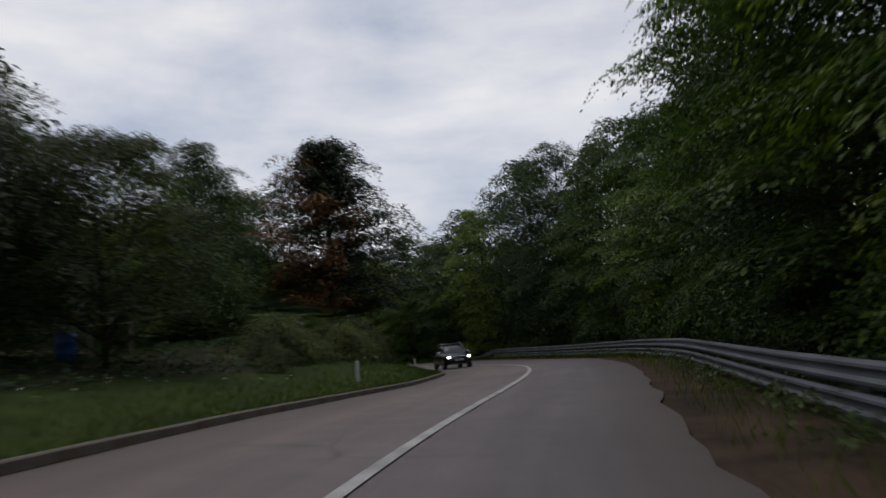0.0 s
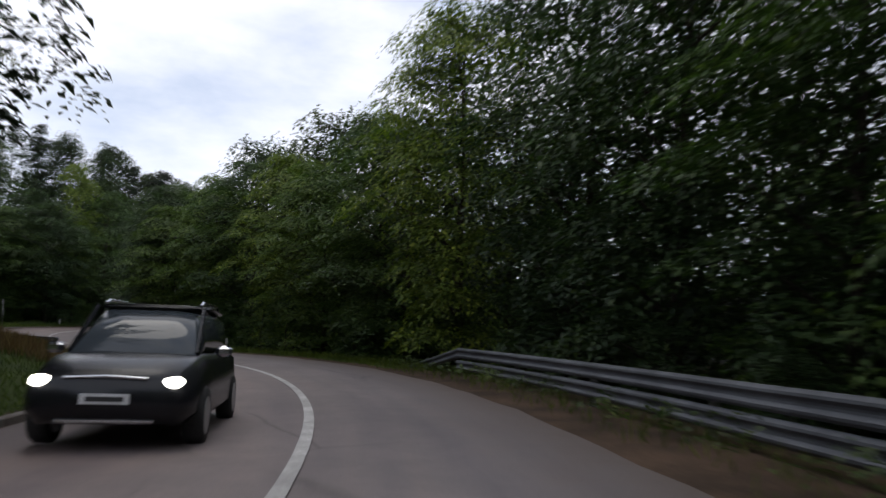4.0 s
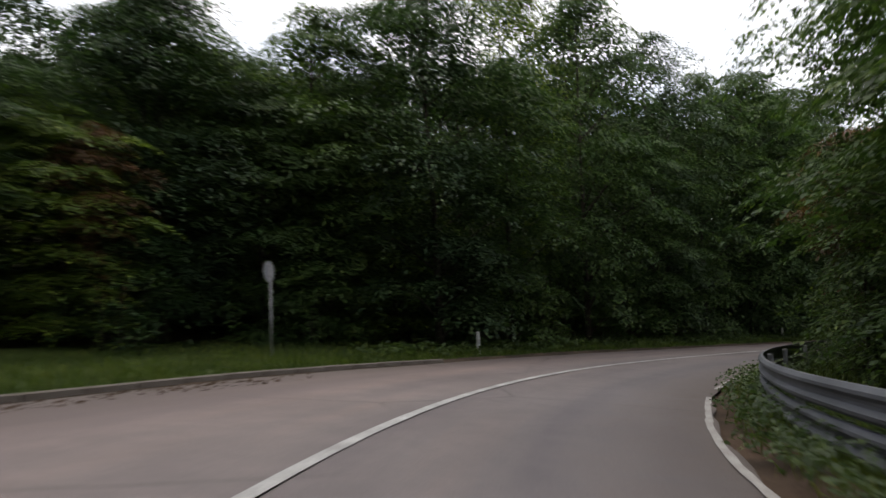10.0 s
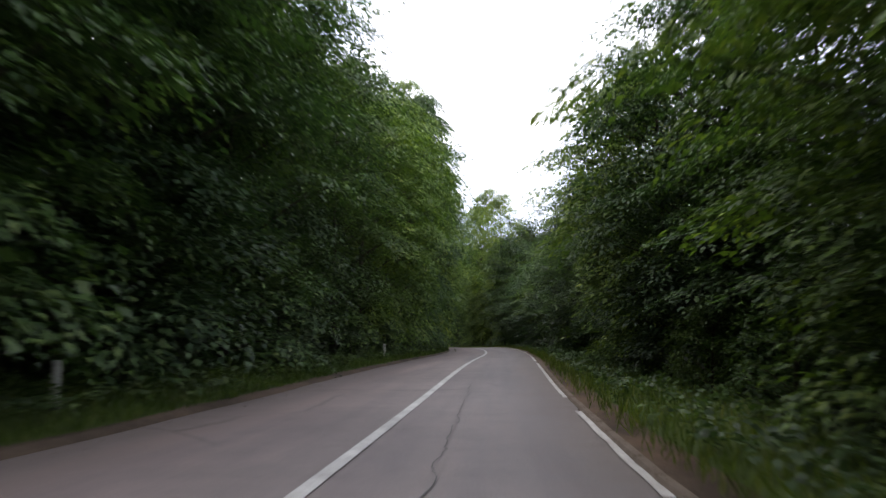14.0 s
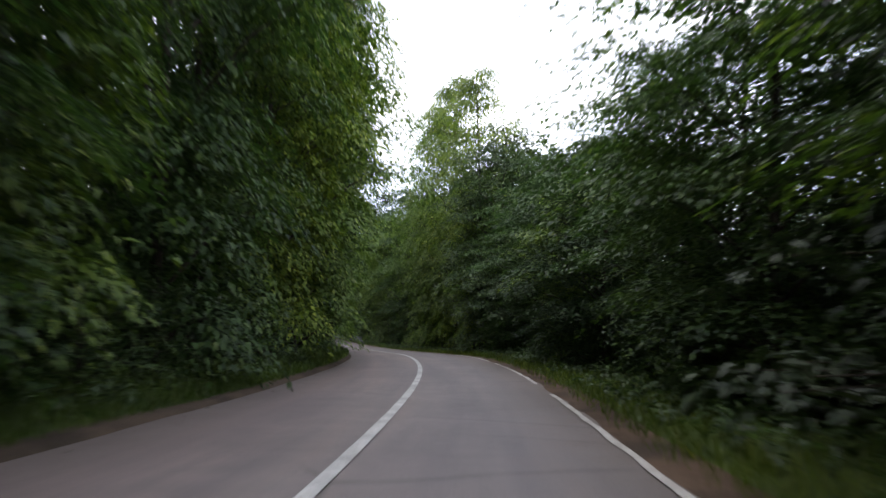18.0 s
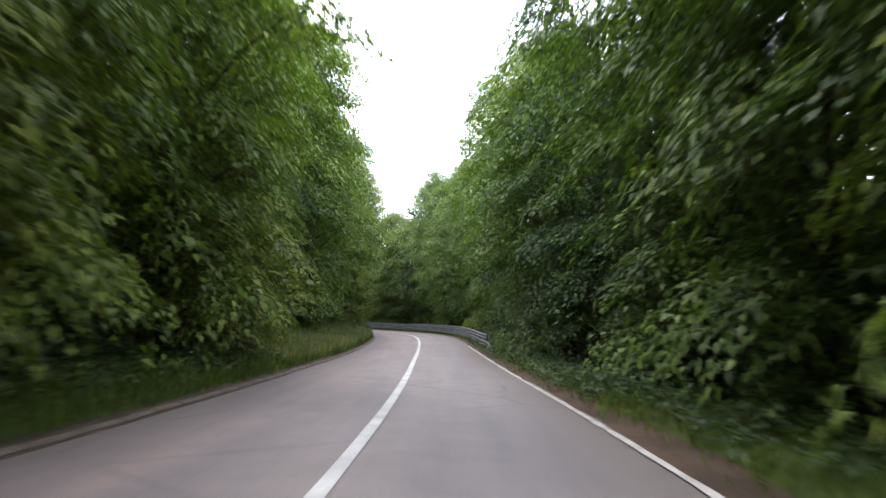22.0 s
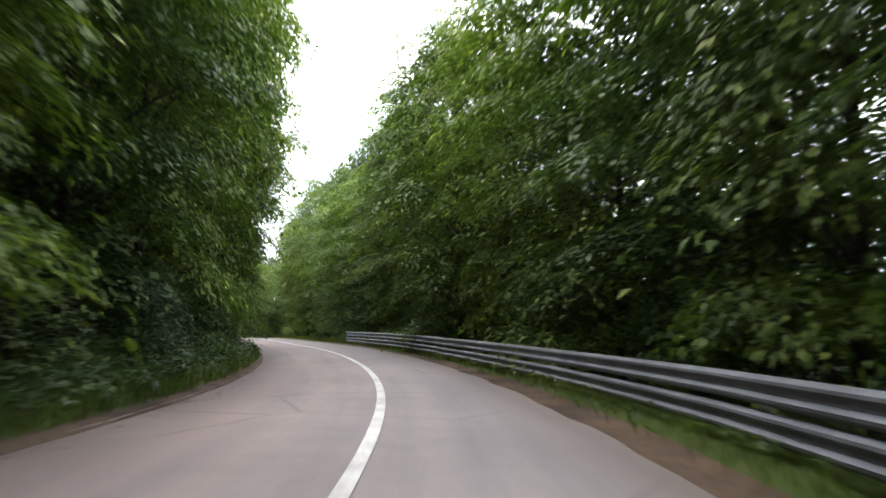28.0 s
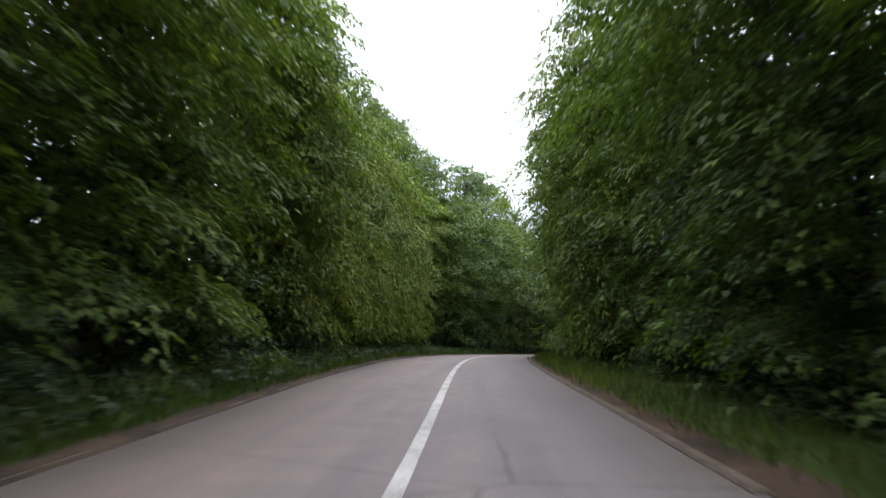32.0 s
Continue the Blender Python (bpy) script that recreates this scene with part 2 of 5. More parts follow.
def asphalt_material():
    m, t, p = material("asphalt")
    uv = node(t, "ShaderNodeUVMap")
    uv.uv_map = "road"
    tc = node(t, "ShaderNodeTexCoord")
    sep = node(t, "ShaderNodeSeparateXYZ")
    t.links.new(uv.outputs[0], sep.inputs[0])
    big = node(t, "ShaderNodeTexNoise", Scale=0.22, Detail=4.0)
    mid = node(t, "ShaderNodeTexNoise", Scale=1.6, Detail=5.0, Roughness=0.65)
    fine = node(t, "ShaderNodeTexNoise", Scale=55.0, Detail=3.0)
    for n in (big, mid, fine):
        t.links.new(tc.outputs["Object"], n.inputs["Vector"])
    stretch = node(t, "ShaderNodeMapping")
    stretch.inputs["Scale"].default_value = (0.09, 1.5, 1.0)
    t.links.new(uv.outputs[0], stretch.inputs["Vector"])
    streak = node(t, "ShaderNodeTexNoise", Scale=1.0, Detail=4.0)
    t.links.new(stretch.outputs[0], streak.inputs["Vector"])
    c = ramp(t, big.outputs["Fac"], [(0.3, (0.146, 0.126, 0.125)), (0.7, (0.188, 0.164, 0.162))])
    c = mixed(t, 1.0, c, ramp(t, streak.outputs["Fac"], [(0.3, (0.78, 0.78, 0.82)), (0.55, (1.0, 1.0, 1.0)), (0.75, (1.12, 1.07, 1.03))]), "MULTIPLY")
    c = mixed(t, 1.0, c, ramp(t, mid.outputs["Fac"], [(0.3, (0.86, 0.86, 0.86)), (0.7, (1.08, 1.06, 1.05))]), "MULTIPLY")
    # the left lane is tinted lighter and redder, the right one darker and greyer
    lane = node(t, "ShaderNodeMapRange")
    lane.inputs["From Min"].default_value = -2.2
    lane.inputs["From Max"].default_value = 1.6
    t.links.new(sep.outputs["Y"], lane.inputs["Value"])
    c = mixed(t, 1.0, c, ramp(t, lane.outputs[0], [(0.0, (1.12, 0.98, 0.92)), (0.5, (1.02, 0.98, 0.96)), (1.0, (0.88, 0.89, 0.92))]), "MULTIPLY")
    # brown dirt lies along both edges
    side = node(t, "ShaderNodeMath")
    side.operation = "ABSOLUTE"
    t.links.new(sep.outputs["Y"], side.inputs[0])
    rag = node(t, "ShaderNodeMath")
    rag.operation = "MULTIPLY_ADD"
    t.links.new(mid.outputs["Fac"], rag.inputs[0])
    rag.inputs[1].default_value = 1.6
    t.links.new(side.outputs[0], rag.inputs[2])
    dirt = ramp(t, rag.outputs[0], [(0.0, (0, 0, 0)), (1.0, (1, 1, 1))])
    rg = t.nodes.new("ShaderNodeMapRange")
    rg.inputs["From Min"].default_value = 2.6
    rg.inputs["From Max"].default_value = 4.2
    t.links.new(rag.outputs[0], rg.inputs["Value"])
    c = mixed(t, rg.outputs[0], c, (0.09, 0.069, 0.06))
    # cracks
    warp = node(t, "ShaderNodeTexNoise", Scale=1.2, Detail=3.0)
    t.links.new(tc.outputs["Object"], warp.inputs["Vector"])
    moved = mixed(t, 0.22, tc.outputs["Object"], warp.outputs["Color"], "ADD")
    vor = node(t, "ShaderNodeTexVoronoi", Scale=0.22)
    vor.feature = "DISTANCE_TO_EDGE"
    t.links.new(moved, vor.inputs["Vector"])
    crack = ramp(t, vor.outputs["Distance"], [(0.0, (0.62, 0.62, 0.62)), (0.012, (1, 1, 1))])
    gate = ramp(t, big.outputs["Fac"], [(0.5, (0, 0, 0)), (0.6, (1, 1, 1))])
    c = mixed(t, gate, c, mixed(t, 1.0, c, crack, "MULTIPLY"))
    g = ramp(t, fine.outputs["Fac"], [(0.3, (0.8, 0.8, 0.8)), (0.7, (1.12, 1.12, 1.12))])
    t.links.new(mixed(t, 1.0, c, g, "MULTIPLY"), p.inputs["Base Color"])
    p.inputs["Roughness"].default_value = 0.78
    bp = node(t, "ShaderNodeBump", Strength=0.25, Distance=0.01)
    t.links.new(fine.outputs["Fac"], bp.inputs["Height"])
    t.links.new(bp.outputs[0], p.inputs["Normal"])
    return m


def plain(name, colour, rough=0.5, metal=0.0, emit=0.0, glass=0.0):
    m, t, p = material(name)
    p.inputs["Base Color"].default_value = (*colour, 1)
    p.inputs["Roughness"].default_value = rough
    p.inputs["Metallic"].default_value = metal
    p.inputs["Transmission Weight"].default_value = glass
    if emit:
        p.inputs["Emission Color"].default_value = (*colour, 1)
        p.inputs["Emission Strength"].default_value = emit
    return m


ASPHALT = asphalt_material()
PAINT = surface("road_paint", (0.32, 0.31, 0.30), (0.52, 0.51, 0.50), 1.6, 0.75, 0, 0.25, 25)
CONCRETE = surface("kerb_concrete", (0.115, 0.094, 0.076), (0.215, 0.19, 0.165), 1.5, 0.9, 0, 0.3, 40)
EDGEPAINT = surface("edge_paint", (0.304, 0.280, 0.264), (0.416, 0.400, 0.384), 2.5, 0.8, 0, 0.2, 25)
DARKKERB = surface("earthy_kerb", (0.104, 0.080, 0.064), (0.184, 0.152, 0.128), 1.2, 0.95, 0, 0.4, 30)
EARTH = surface("earth", (0.042, 0.030, 0.022), (0.092, 0.06, 0.042), 0.8, 0.95, 0, 0.6, 14)
DARKEARTH = surface("dark_earth", (0.040, 0.030, 0.022), (0.088, 0.062, 0.045), 0.8, 0.95, 0, 0.6, 14)
TURF = surface("turf", (0.026, 0.042, 0.009), (0.05, 0.07, 0.016), 0.5, 0.95, 0, 0.6, 9)
LITTER = surface("forest_floor", (0.03, 0.028, 0.015), (0.06, 0.05, 0.028), 0.4, 0.95, 0, 0.6, 6)
STEEL = surface("galvanised_steel", (0.078, 0.084, 0.097), (0.130, 0.138, 0.156), 1.2, 0.55, 0.3, 0.05, 30)
POSTSTEEL = surface("post_steel", (0.240, 0.240, 0.248), (0.336, 0.336, 0.344), 3, 0.6, 0.4, 0.05, 40)
SIGNBACK = surface("sign_back", (0.240, 0.248, 0.264), (0.320, 0.328, 0.344), 2, 0.5, 0.3, 0.03, 20)
WHITEPLASTIC = surface("white_plastic", (0.42, 0.42, 0.40), (0.58, 0.58, 0.56), 4, 0.5, 0, 0.03, 30)
BLACKPLASTIC = plain("black_plastic", (0.02, 0.02, 0.02), 0.5)
REDLENS = plain("red_reflector", (0.5, 0.03, 0.02), 0.25)
BARK = surface("bark", (0.03, 0.025, 0.02), (0.075, 0.062, 0.05), 5, 0.95, 0, 0.8, 25)
LEAF_A = leaf_material("leaves_hornbeam", (0.027, 0.054, 0.019), (0.067, 0.119, 0.038), (0.129, 0.180, 0.062))
LEAF_B = leaf_material("leaves_acacia", (0.054, 0.094, 0.021), (0.137, 0.205, 0.043), (0.244, 0.299, 0.070), 0.33)
LEAF_Y = leaf_material("leaves_young", (0.072, 0.107, 0.019), (0.160, 0.206, 0.038), (0.256, 0.284, 0.062), 0.33)
LEAF_ELDER = leaf_material("leaves_elder", (0.048, 0.077, 0.049), (0.096, 0.138, 0.094), (0.152, 0.198, 0.162), 0.35)
OLIVE_MIX = leaf_material("leaves_old_oak", (0.028, 0.046, 0.022), (0.070, 0.095, 0.038), (0.130, 0.150, 0.061))
OLIVE_DARK = leaf_material("leaves_plum", (0.024, 0.036, 0.019), (0.052, 0.069, 0.030), (0.096, 0.107, 0.049))
LEAF_C = leaf_material("leaves_oak", (0.021, 0.043, 0.020), (0.052, 0.091, 0.038), (0.100, 0.139, 0.062))
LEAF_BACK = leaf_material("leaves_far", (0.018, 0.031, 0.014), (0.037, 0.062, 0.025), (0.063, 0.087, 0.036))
LEAF_BUSH = leaf_material("leaves_bush", (0.032, 0.056, 0.023), (0.068, 0.107, 0.045), (0.120, 0.163, 0.075))
NEEDLES = leaf_material("needles", (0.012, 0.023, 0.013), (0.029, 0.047, 0.026), (0.044, 0.062, 0.033), 0.128)
DEADNEEDLES = leaf_material("dead_needles", (0.075, 0.036, 0.024), (0.15, 0.068, 0.042), (0.22, 0.11, 0.07), 0.3)
COPPER = leaf_material("copper_leaves", (0.07, 0.035, 0.02), (0.13, 0.06, 0.03), (0.16, 0.1, 0.04))
OLIVE = leaf_material("leaves_olive", (0.051, 0.072, 0.032), (0.113, 0.132, 0.048), (0.194, 0.198, 0.080))
GRASS = leaf_material("grass", (0.052, 0.082, 0.015), (0.103, 0.146, 0.030), (0.189, 0.198, 0.077), 0.35)
DRYGRASS = leaf_material("dry_grass", (0.12, 0.07, 0.045), (0.2, 0.12, 0.075), (0.27, 0.19, 0.11), 0.3)
STRAW = leaf_material("straw", (0.15, 0.16, 0.07), (0.25, 0.26, 0.13), (0.36, 0.35, 0.22), 0.35)
PETAL = plain("white_petals", (0.7, 0.7, 0.62), 0.7)


# ---------------------------------------------------------------- mesh helpers
class Shape:
    """Collects vertices and faces for one mesh."""

    def __init__(self):
        self.v, self.f = [], []

    def add(self, verts, faces):
        k = len(self.v)
        self.v.extend(tuple(q) for q in verts)
        self.f.extend(tuple(i + k for i in face) for face in faces)
        return self

    def box(self, size, m=None, bevel=0.0):
        x, y, z = (s / 2 for s in size)
        b = min(bevel, x * 0.9, y * 0.9, z * 0.9)
        m = m or Matrix()
        if b <= 0:
            c = [(sx * x, sy * y, sz * z) for sx in (-1, 1) for sy in (-1, 1) for sz in (-1, 1)]
            f = [(0, 1, 3, 2), (4, 6, 7, 5), (0, 4, 5, 1), (2, 3, 7, 6), (0, 2, 6, 4), (1, 5, 7, 3)]
        else:
            rings = []
            for zz, inset in ((-z, b), (-z + b, 0), (z - b, 0), (z, b)):
                xx, yy = x - inset, y - inset
                rings.append([(-xx + b, -yy, zz), (xx - b, -yy, zz), (xx, -yy + b, zz), (xx, yy - b, zz),
                              (xx - b, yy, zz), (-xx + b, yy, zz), (-xx, yy - b, zz), (-xx, -yy + b, zz)])
            c = [p for r in rings for p in r]
            f = [(8 * i + j, 8 * i + (j + 1) % 8, 8 * i + 8 + (j + 1) % 8, 8 * i + 8 + j) for i in range(3) for j in range(8)]
            f += [tuple(range(7, -1, -1)), tuple(range(24, 32))]
        return self.add([m @ Vector(p) for p in c], f)

    def tube(self, points, radii, sides=6, cap=True):
        pts = [Vector(p) for p in points]
        c, f = [], []
        for i, p in enumerate(pts):
            d = (pts[min(i + 1, len(pts) - 1)] - pts[max(i - 1, 0)]).normalized()
            a = d.cross(Vector((0.31, 0.95, 0.1))).normalized()
            b = d.cross(a)
            for j in range(sides):
                w = 2 * math.pi * j / sides
                c.append(p + (a * math.cos(w) + b * math.sin(w)) * radii[i])
        for i in range(len(pts) - 1):
            for j in range(sides):
                f.append((i * sides + j, i * sides + (j + 1) % sides, (i + 1) * sides + (j + 1) % sides, (i + 1) * sides + j))
        if cap:
            f.append(tuple(range(sides - 1, -1, -1)))
            f.append(tuple(range((len(pts) - 1) * sides, len(pts) * sides)))
        return self.add(c, f)

    def sweep(self, section, stations):
        """section: (side, up) outline, closed; stations: (place, side vector, up vector)."""
        n, c, f = len(section), [], []
        for p, sd, up in stations:
            c.extend(p + sd * a + up * b for a, b in section)
        for i in range(len(stations) - 1):
            for j in range(n):
                f.append((i * n + j, i * n + (j + 1) % n, (i + 1) * n + (j + 1) % n, (i + 1) * n + j))
        f.append(tuple(range(n - 1, -1, -1)))
        f.append(tuple(range((len(stations) - 1) * n, len(stations) * n)))
        return self.add(c, f)

    def mesh(self, name, mat, smooth=False):
        me = bpy.data.meshes.new(name)
        me.from_pydata(self.v, [], self.f)
        me.materials.append(mat)
        if smooth:
            me.polygons.foreach_set("use_smooth", [True] * len(me.polygons))
        me.update()
        return me


def part(name, shape, mat, parent=None, label="", smooth=False, at=None):
    me = shape if isinstance(shape, bpy.types.Mesh) else shape.mesh(name, mat, smooth)
    ob = new(name, me)
    if parent:
        ob.parent = parent
    if at is not None:
        ob.matrix_basis = at
    if label:
        ob["label"] = label
    return ob


def thing(name, label, category, m=None, group="", kind=""):
    ob = new(name)
    ob.empty_display_size = 0.3
    if m is not None:
        ob.matrix_basis = m
    return tagged(ob, label, category, group, kind)


def quads_mesh(name, verts, mat):
    """A mesh of loose four-cornered leaves from an array (n, 4, 3)."""
    n = len(verts)
    me = bpy.data.meshes.new(name)
    me.vertices.add(4 * n)
    me.vertices.foreach_set("co", verts.reshape(-1).astype(np.float32))
    me.loops.add(4 * n)
    me.loops.foreach_set("vertex_index", np.arange(4 * n, dtype=np.int32))
    me.polygons.add(n)
    me.polygons.foreach_set("loop_start", np.arange(0, 4 * n, 4, dtype=np.int32))
    me.materials.append(mat)
    me.update(calc_edges=True)
    return me


# ---------------------------------------------------------------- the road's line
STEP = 1.0
SS = np.arange(S_FROM, S_TO, STEP)
_k = np.interp(SS, S_FROM + 6.0 * np.arange(len(BENDS)), BENDS)
_th = np.concatenate([[0], np.cumsum((_k[1:] + _k[:-1]) / 2)])
_i0 = int(round(-S_FROM))
_th = _th - _th[_i0] + math.pi / 2
_g = np.interp(SS, S_FROM + 12.0 * np.arange(len(GRADES)), GRADES)
_tm = (_th[1:] + _th[:-1]) / 2
RX = np.concatenate([[0], np.cumsum(np.cos(_tm))])
RY = np.concatenate([[0], np.cumsum(np.sin(_tm))])
RZ = np.concatenate([[0], np.cumsum((_g[1:] + _g[:-1]) / 2)])
RX, RY, RZ = RX - RX[_i0], RY - RY[_i0], RZ - RZ[_i0]
S12 = S_FROM + 12.0 * np.arange(len(GRADES))


def width_left(s):
    return float(np.interp(s, S_WIDE, LEFTS))


def width_right(s):
    return float(np.interp(s, S12, RIGHTS))


def heading(s):
    return float(np.interp(s, SS, _th))


def side_vec(s):
    h = heading(s)
    return Vector((math.sin(h), -math.cos(h), 0))


def place(s, off=0.0, dz=0.0):
    """A point at s metres along the road, off metres right of its middle line, dz above the surface."""
    h = heading(s)
    b = float(np.interp(s, S12, BANKS))
    w = max(-12.0, min(off, 6.0))
    return Vector((np.interp(s, SS, RX) + math.sin(h) * off, np.interp(s, SS, RY) - math.cos(h) * off,
                   np.interp(s, SS, RZ) + b * w + dz))


def nearest(x, y):
    """The station and the signed offset (right positive) of the road's nearest point."""
    d = (RX - x) ** 2 + (RY - y) ** 2
    i = int(d.argmin())
    h = _th[i]
    off = (x - RX[i]) * math.sin(h) - (y - RY[i]) * math.cos(h)
    return float(SS[i]), math.copysign(math.sqrt(d[i]), off)


def verge_rise(s, side, d):
    """Height of the ground over the road's edge, d metres outside it."""
    if side < 0:
        r = np.interp(s, S_LEFT, RISE_LEFT)
        far = np.interp(s, S_LEFT, FAR_LEFT)
        return 0.06 + r * max(0.0, min(d, 9.0) - 0.6) + far * max(0.0, min(d, 60.0) - 9.0)
    r = np.interp(s, S_RIGHT, RISE_RIGHT)
    return -0.03 + r * max(0.0, min(d, 14.0) - 1.6)


def hill(x, y, d):
    """The wooded hill beyond the bus stop."""
    return 14.0 * math.exp(-((x + 118) ** 2 + (y - 160) ** 2) / 3600.0) * min(1.0, max(0.0, (d - 30) / 30))


def ground(x, y):
    s, off = nearest(x, y)
    edge = width_right(s) if off > 0 else -width_left(s)
    d = abs(off) - abs(edge)
    base = place(s, edge).z
    if d < 0:
        return base
    return base + verge_rise(s, 1 if off > 0 else -1, d) + hill(x, y, d)


# ---------------------------------------------------------------- road and ground
S_A, S_B = S_FROM + 1, S_TO - 2


def build_road():
    verts, faces, uvs = [], [], []
    n = 13
    ss = np.arange(S_A, S_B, 1.0)
    for s in ss:
        wl, wr = width_left(s), width_right(s)
        wl += 0.10 * noise.noise((s * 0.7, 3.1, 0))
        wr += 0.14 * noise.noise((s * 0.8, 7.7, 0)) + 0.06 * noise.noise((s * 2.9, 1.7, 0))
        for j in range(n):
            q = j / (n - 1)
            off = -wl + (wl + wr) * q
            p = place(s, off)
            p.z += 0.012 * noise.noise((p.x * 0.5, p.y * 0.5, 0))
            verts.append(p)
            uvs.append((s, off * 3.2 / (wl if off < 0 else wr)))
    for i in range(len(ss) - 1):
        for j in range(n - 1):
            faces.append((i * n + j, i * n + j + 1, (i + 1) * n + j + 1, (i + 1) * n + j))
    me = bpy.data.meshes.new("road")
    me.from_pydata(verts, [], faces)
    lay = me.uv_layers.new(name="road")
    for lp in me.loops:
        lay.data[lp.index].uv = uvs[lp.vertex_index]
    me.materials.append(ASPHALT)
    me.polygons.foreach_set("use_smooth", [True] * len(me.polygons))
    ob = new("road", me)
    return tagged(ob, "worn grey asphalt road with brown dirt along its edges", "road", kind="structure")


road = build_road()


def strip(s0, s1, off, width, dz=0.016, step=0.5):
    sh = Shape()
    ss = np.arange(s0, s1 + 0.01, step)
    v, f = [], []
    for s in ss:
        w = width / 2 * (1 + 0.1 * noise.noise((s * 3, off, 2)))
        v += [place(s, off - w, dz), place(s, off + w, dz)]
    for i in range(len(ss) - 1):
        f.append((2 * i, 2 * i + 1, 2 * i + 3, 2 * i + 2))
    return sh.add(v, f)


def strip_at_edge(s0, s1):
    v, f = [], []
    ss = np.arange(s0, s1, 0.5)
    for s in ss:
        o = width_right(s) - 0.1 + 0.03 * noise.noise((s * 0.9, 4, 0))
        w = 0.05 * (1 + 0.5 * noise.noise((s * 1.7, 8, 0)))
        v += [place(s, o - w, 0.017), place(s, o + w, 0.017)]
    for i in range(len(ss) - 1):
        if noise.noise((ss[i] * 0.23, 2, 0)) > -0.25:
            f.append((2 * i, 2 * i + 1, 2 * i + 3, 2 * i + 2))
    return Shape().add(v, f)


marking = thing("road_marking", "white painted centre line, solid after one short dash", "marking", kind="structure")
EDGE = thing("edge_line", "pale worn strip along the edge of the asphalt", "marking", kind="structure")
part("strip", strip_at_edge(96, 288), EDGEPAINT, EDGE)
part("line", strip(LINE_FROM, S_B, 0, 0.15), PAINT, marking)
for s0 in (LINE_FROM - 2.6, LINE_FROM - 7.0):
    part("dash", strip(s0, s0 + 2.0, 0, 0.15), PAINT, marking)


TAR = surface("old_tar", (0.045, 0.042, 0.042), (0.085, 0.077, 0.075), 2.0, 0.85, 0, 0.3, 40)
SAND = surface("blown_sand", (0.2, 0.15, 0.11), (0.28, 0.215, 0.16), 3.0, 0.95, 0, 0.3, 50)


def seam(s0, s1, off0, off1, width, seed):
    """A ragged crack across the asphalt, filled with old tar."""
    v, f = [], []
    ss = np.arange(s0, s1, 0.22)
    for i, s in enumerate(ss):
        q = (s - s0) / (s1 - s0)
        o = off0 + (off1 - off0) * q ** 1.5 + 0.1 * noise.noise((s * 1.1, seed, 0)) + 0.05 * noise.noise((s * 4.1, seed, 3))
        w = width * (0.55 + 0.5 * noise.noise((s * 2.2, seed, 7)) + 0.3 * noise.noise((s * 9.0, seed, 5)))
        v += [place(s, o - max(0.006, w), 0.016), place(s, o + max(0.006, w), 0.016)]
        if i:
            f.append((2 * i - 2, 2 * i - 1, 2 * i + 1, 2 * i))
    return Shape().add(v, f)


def blot(s, off, long, wide, turn, seed, dz=0.017):
    """A flat ragged spot on the asphalt."""
    ring = []
    for k in range(20):
        a = k * math.pi / 10
        r = 1 + 0.3 * noise.noise((math.cos(a) * 1.5, math.sin(a) * 1.5, seed))
        x, y = long * r * math.cos(a), wide * r * math.sin(a)
        ring.append(place(s + x * math.cos(turn) - y * math.sin(turn), off + x * math.sin(turn) + y * math.cos(turn), dz))
    return Shape().add(ring, [tuple(range(19, -1, -1))])


wear = thing("road_seams", "tarred seam and worn spots in the asphalt of the lay-by", "road damage", kind="structure")
part("seam", seam(90, 115, -3.0, -8.2, 0.05, 3), TAR, wear)
part("seam", seam(150, 168, 1.0, 0.75, 0.012, 5), TAR, wear)
for q in ((93.0, -3.9, 0.45, 0.09, 0.6, 1), (103.0, -6.2, 0.5, 0.11, 0.9, 2), (106.5, -6.9, 0.6, 0.07, 0.9, 4), (96.5, -4.6, 0.3, 0.07, 0.5, 6)):
    part("tar_spot", blot(*q), TAR, wear)
part("sand_patch", blot(101.5, -7.9, 0.7, 0.25, 0.9, 8), SAND, wear, "pale sand patch")


def build_verge(side):
    """The strip of earth and turf beside the road, from its edge outwards."""
    sh = Shape()
    ds = (-0.4, 0.05, 0.35, 0.7, 1.2, 1.8, 2.6, 3.6, 5.0, 7.0, 9.5)
    ss = np.arange(S_A, S_B, 1.5)
    v, f, tone = [], [], []
    for s in ss:
        e = width_right(s) if side > 0 else width_left(s)
        for d in ds:
            p = place(s, side * (e + d))
            p.z = place(s, side * e).z + (verge_rise(s, side, d) if d > 0 else -0.22)
            if d > 0.3:
                p.z += 0.07 * noise.noise((p.x * 0.8, p.y * 0.8, 0)) + 0.03 * noise.noise((p.x * 3, p.y * 3, 1))
            if d > 4:
                p.z -= 0.05 * (d - 4) if side > 0 or not 88 < s < 132 else 0.0
            v.append(p)
    n = len(ds)
    for i in range(len(ss) - 1):
        for j in range(n - 1):
            f.append((i * n + j, i * n + j + 1, (i + 1) * n + j + 1, (i + 1) * n + j))
    sh.add(v, f)
    me = sh.mesh("verge", EARTH if side > 0 else DARKEARTH, True)
    me.materials.append(TURF)
    for i, pl in enumerate(me.polygons):
        pl.material_index = 0 if i % (n - 1) < (2 if side < 0 else 7 if i // (n - 1) < 50 else 3) else 1
    ob = new("verge_left" if side < 0 else "verge_right", me)
    return tagged(ob, "grassy road verge with bare brown earth by the asphalt", "verge", kind="structure")


build_verge(-1)
build_verge(1)


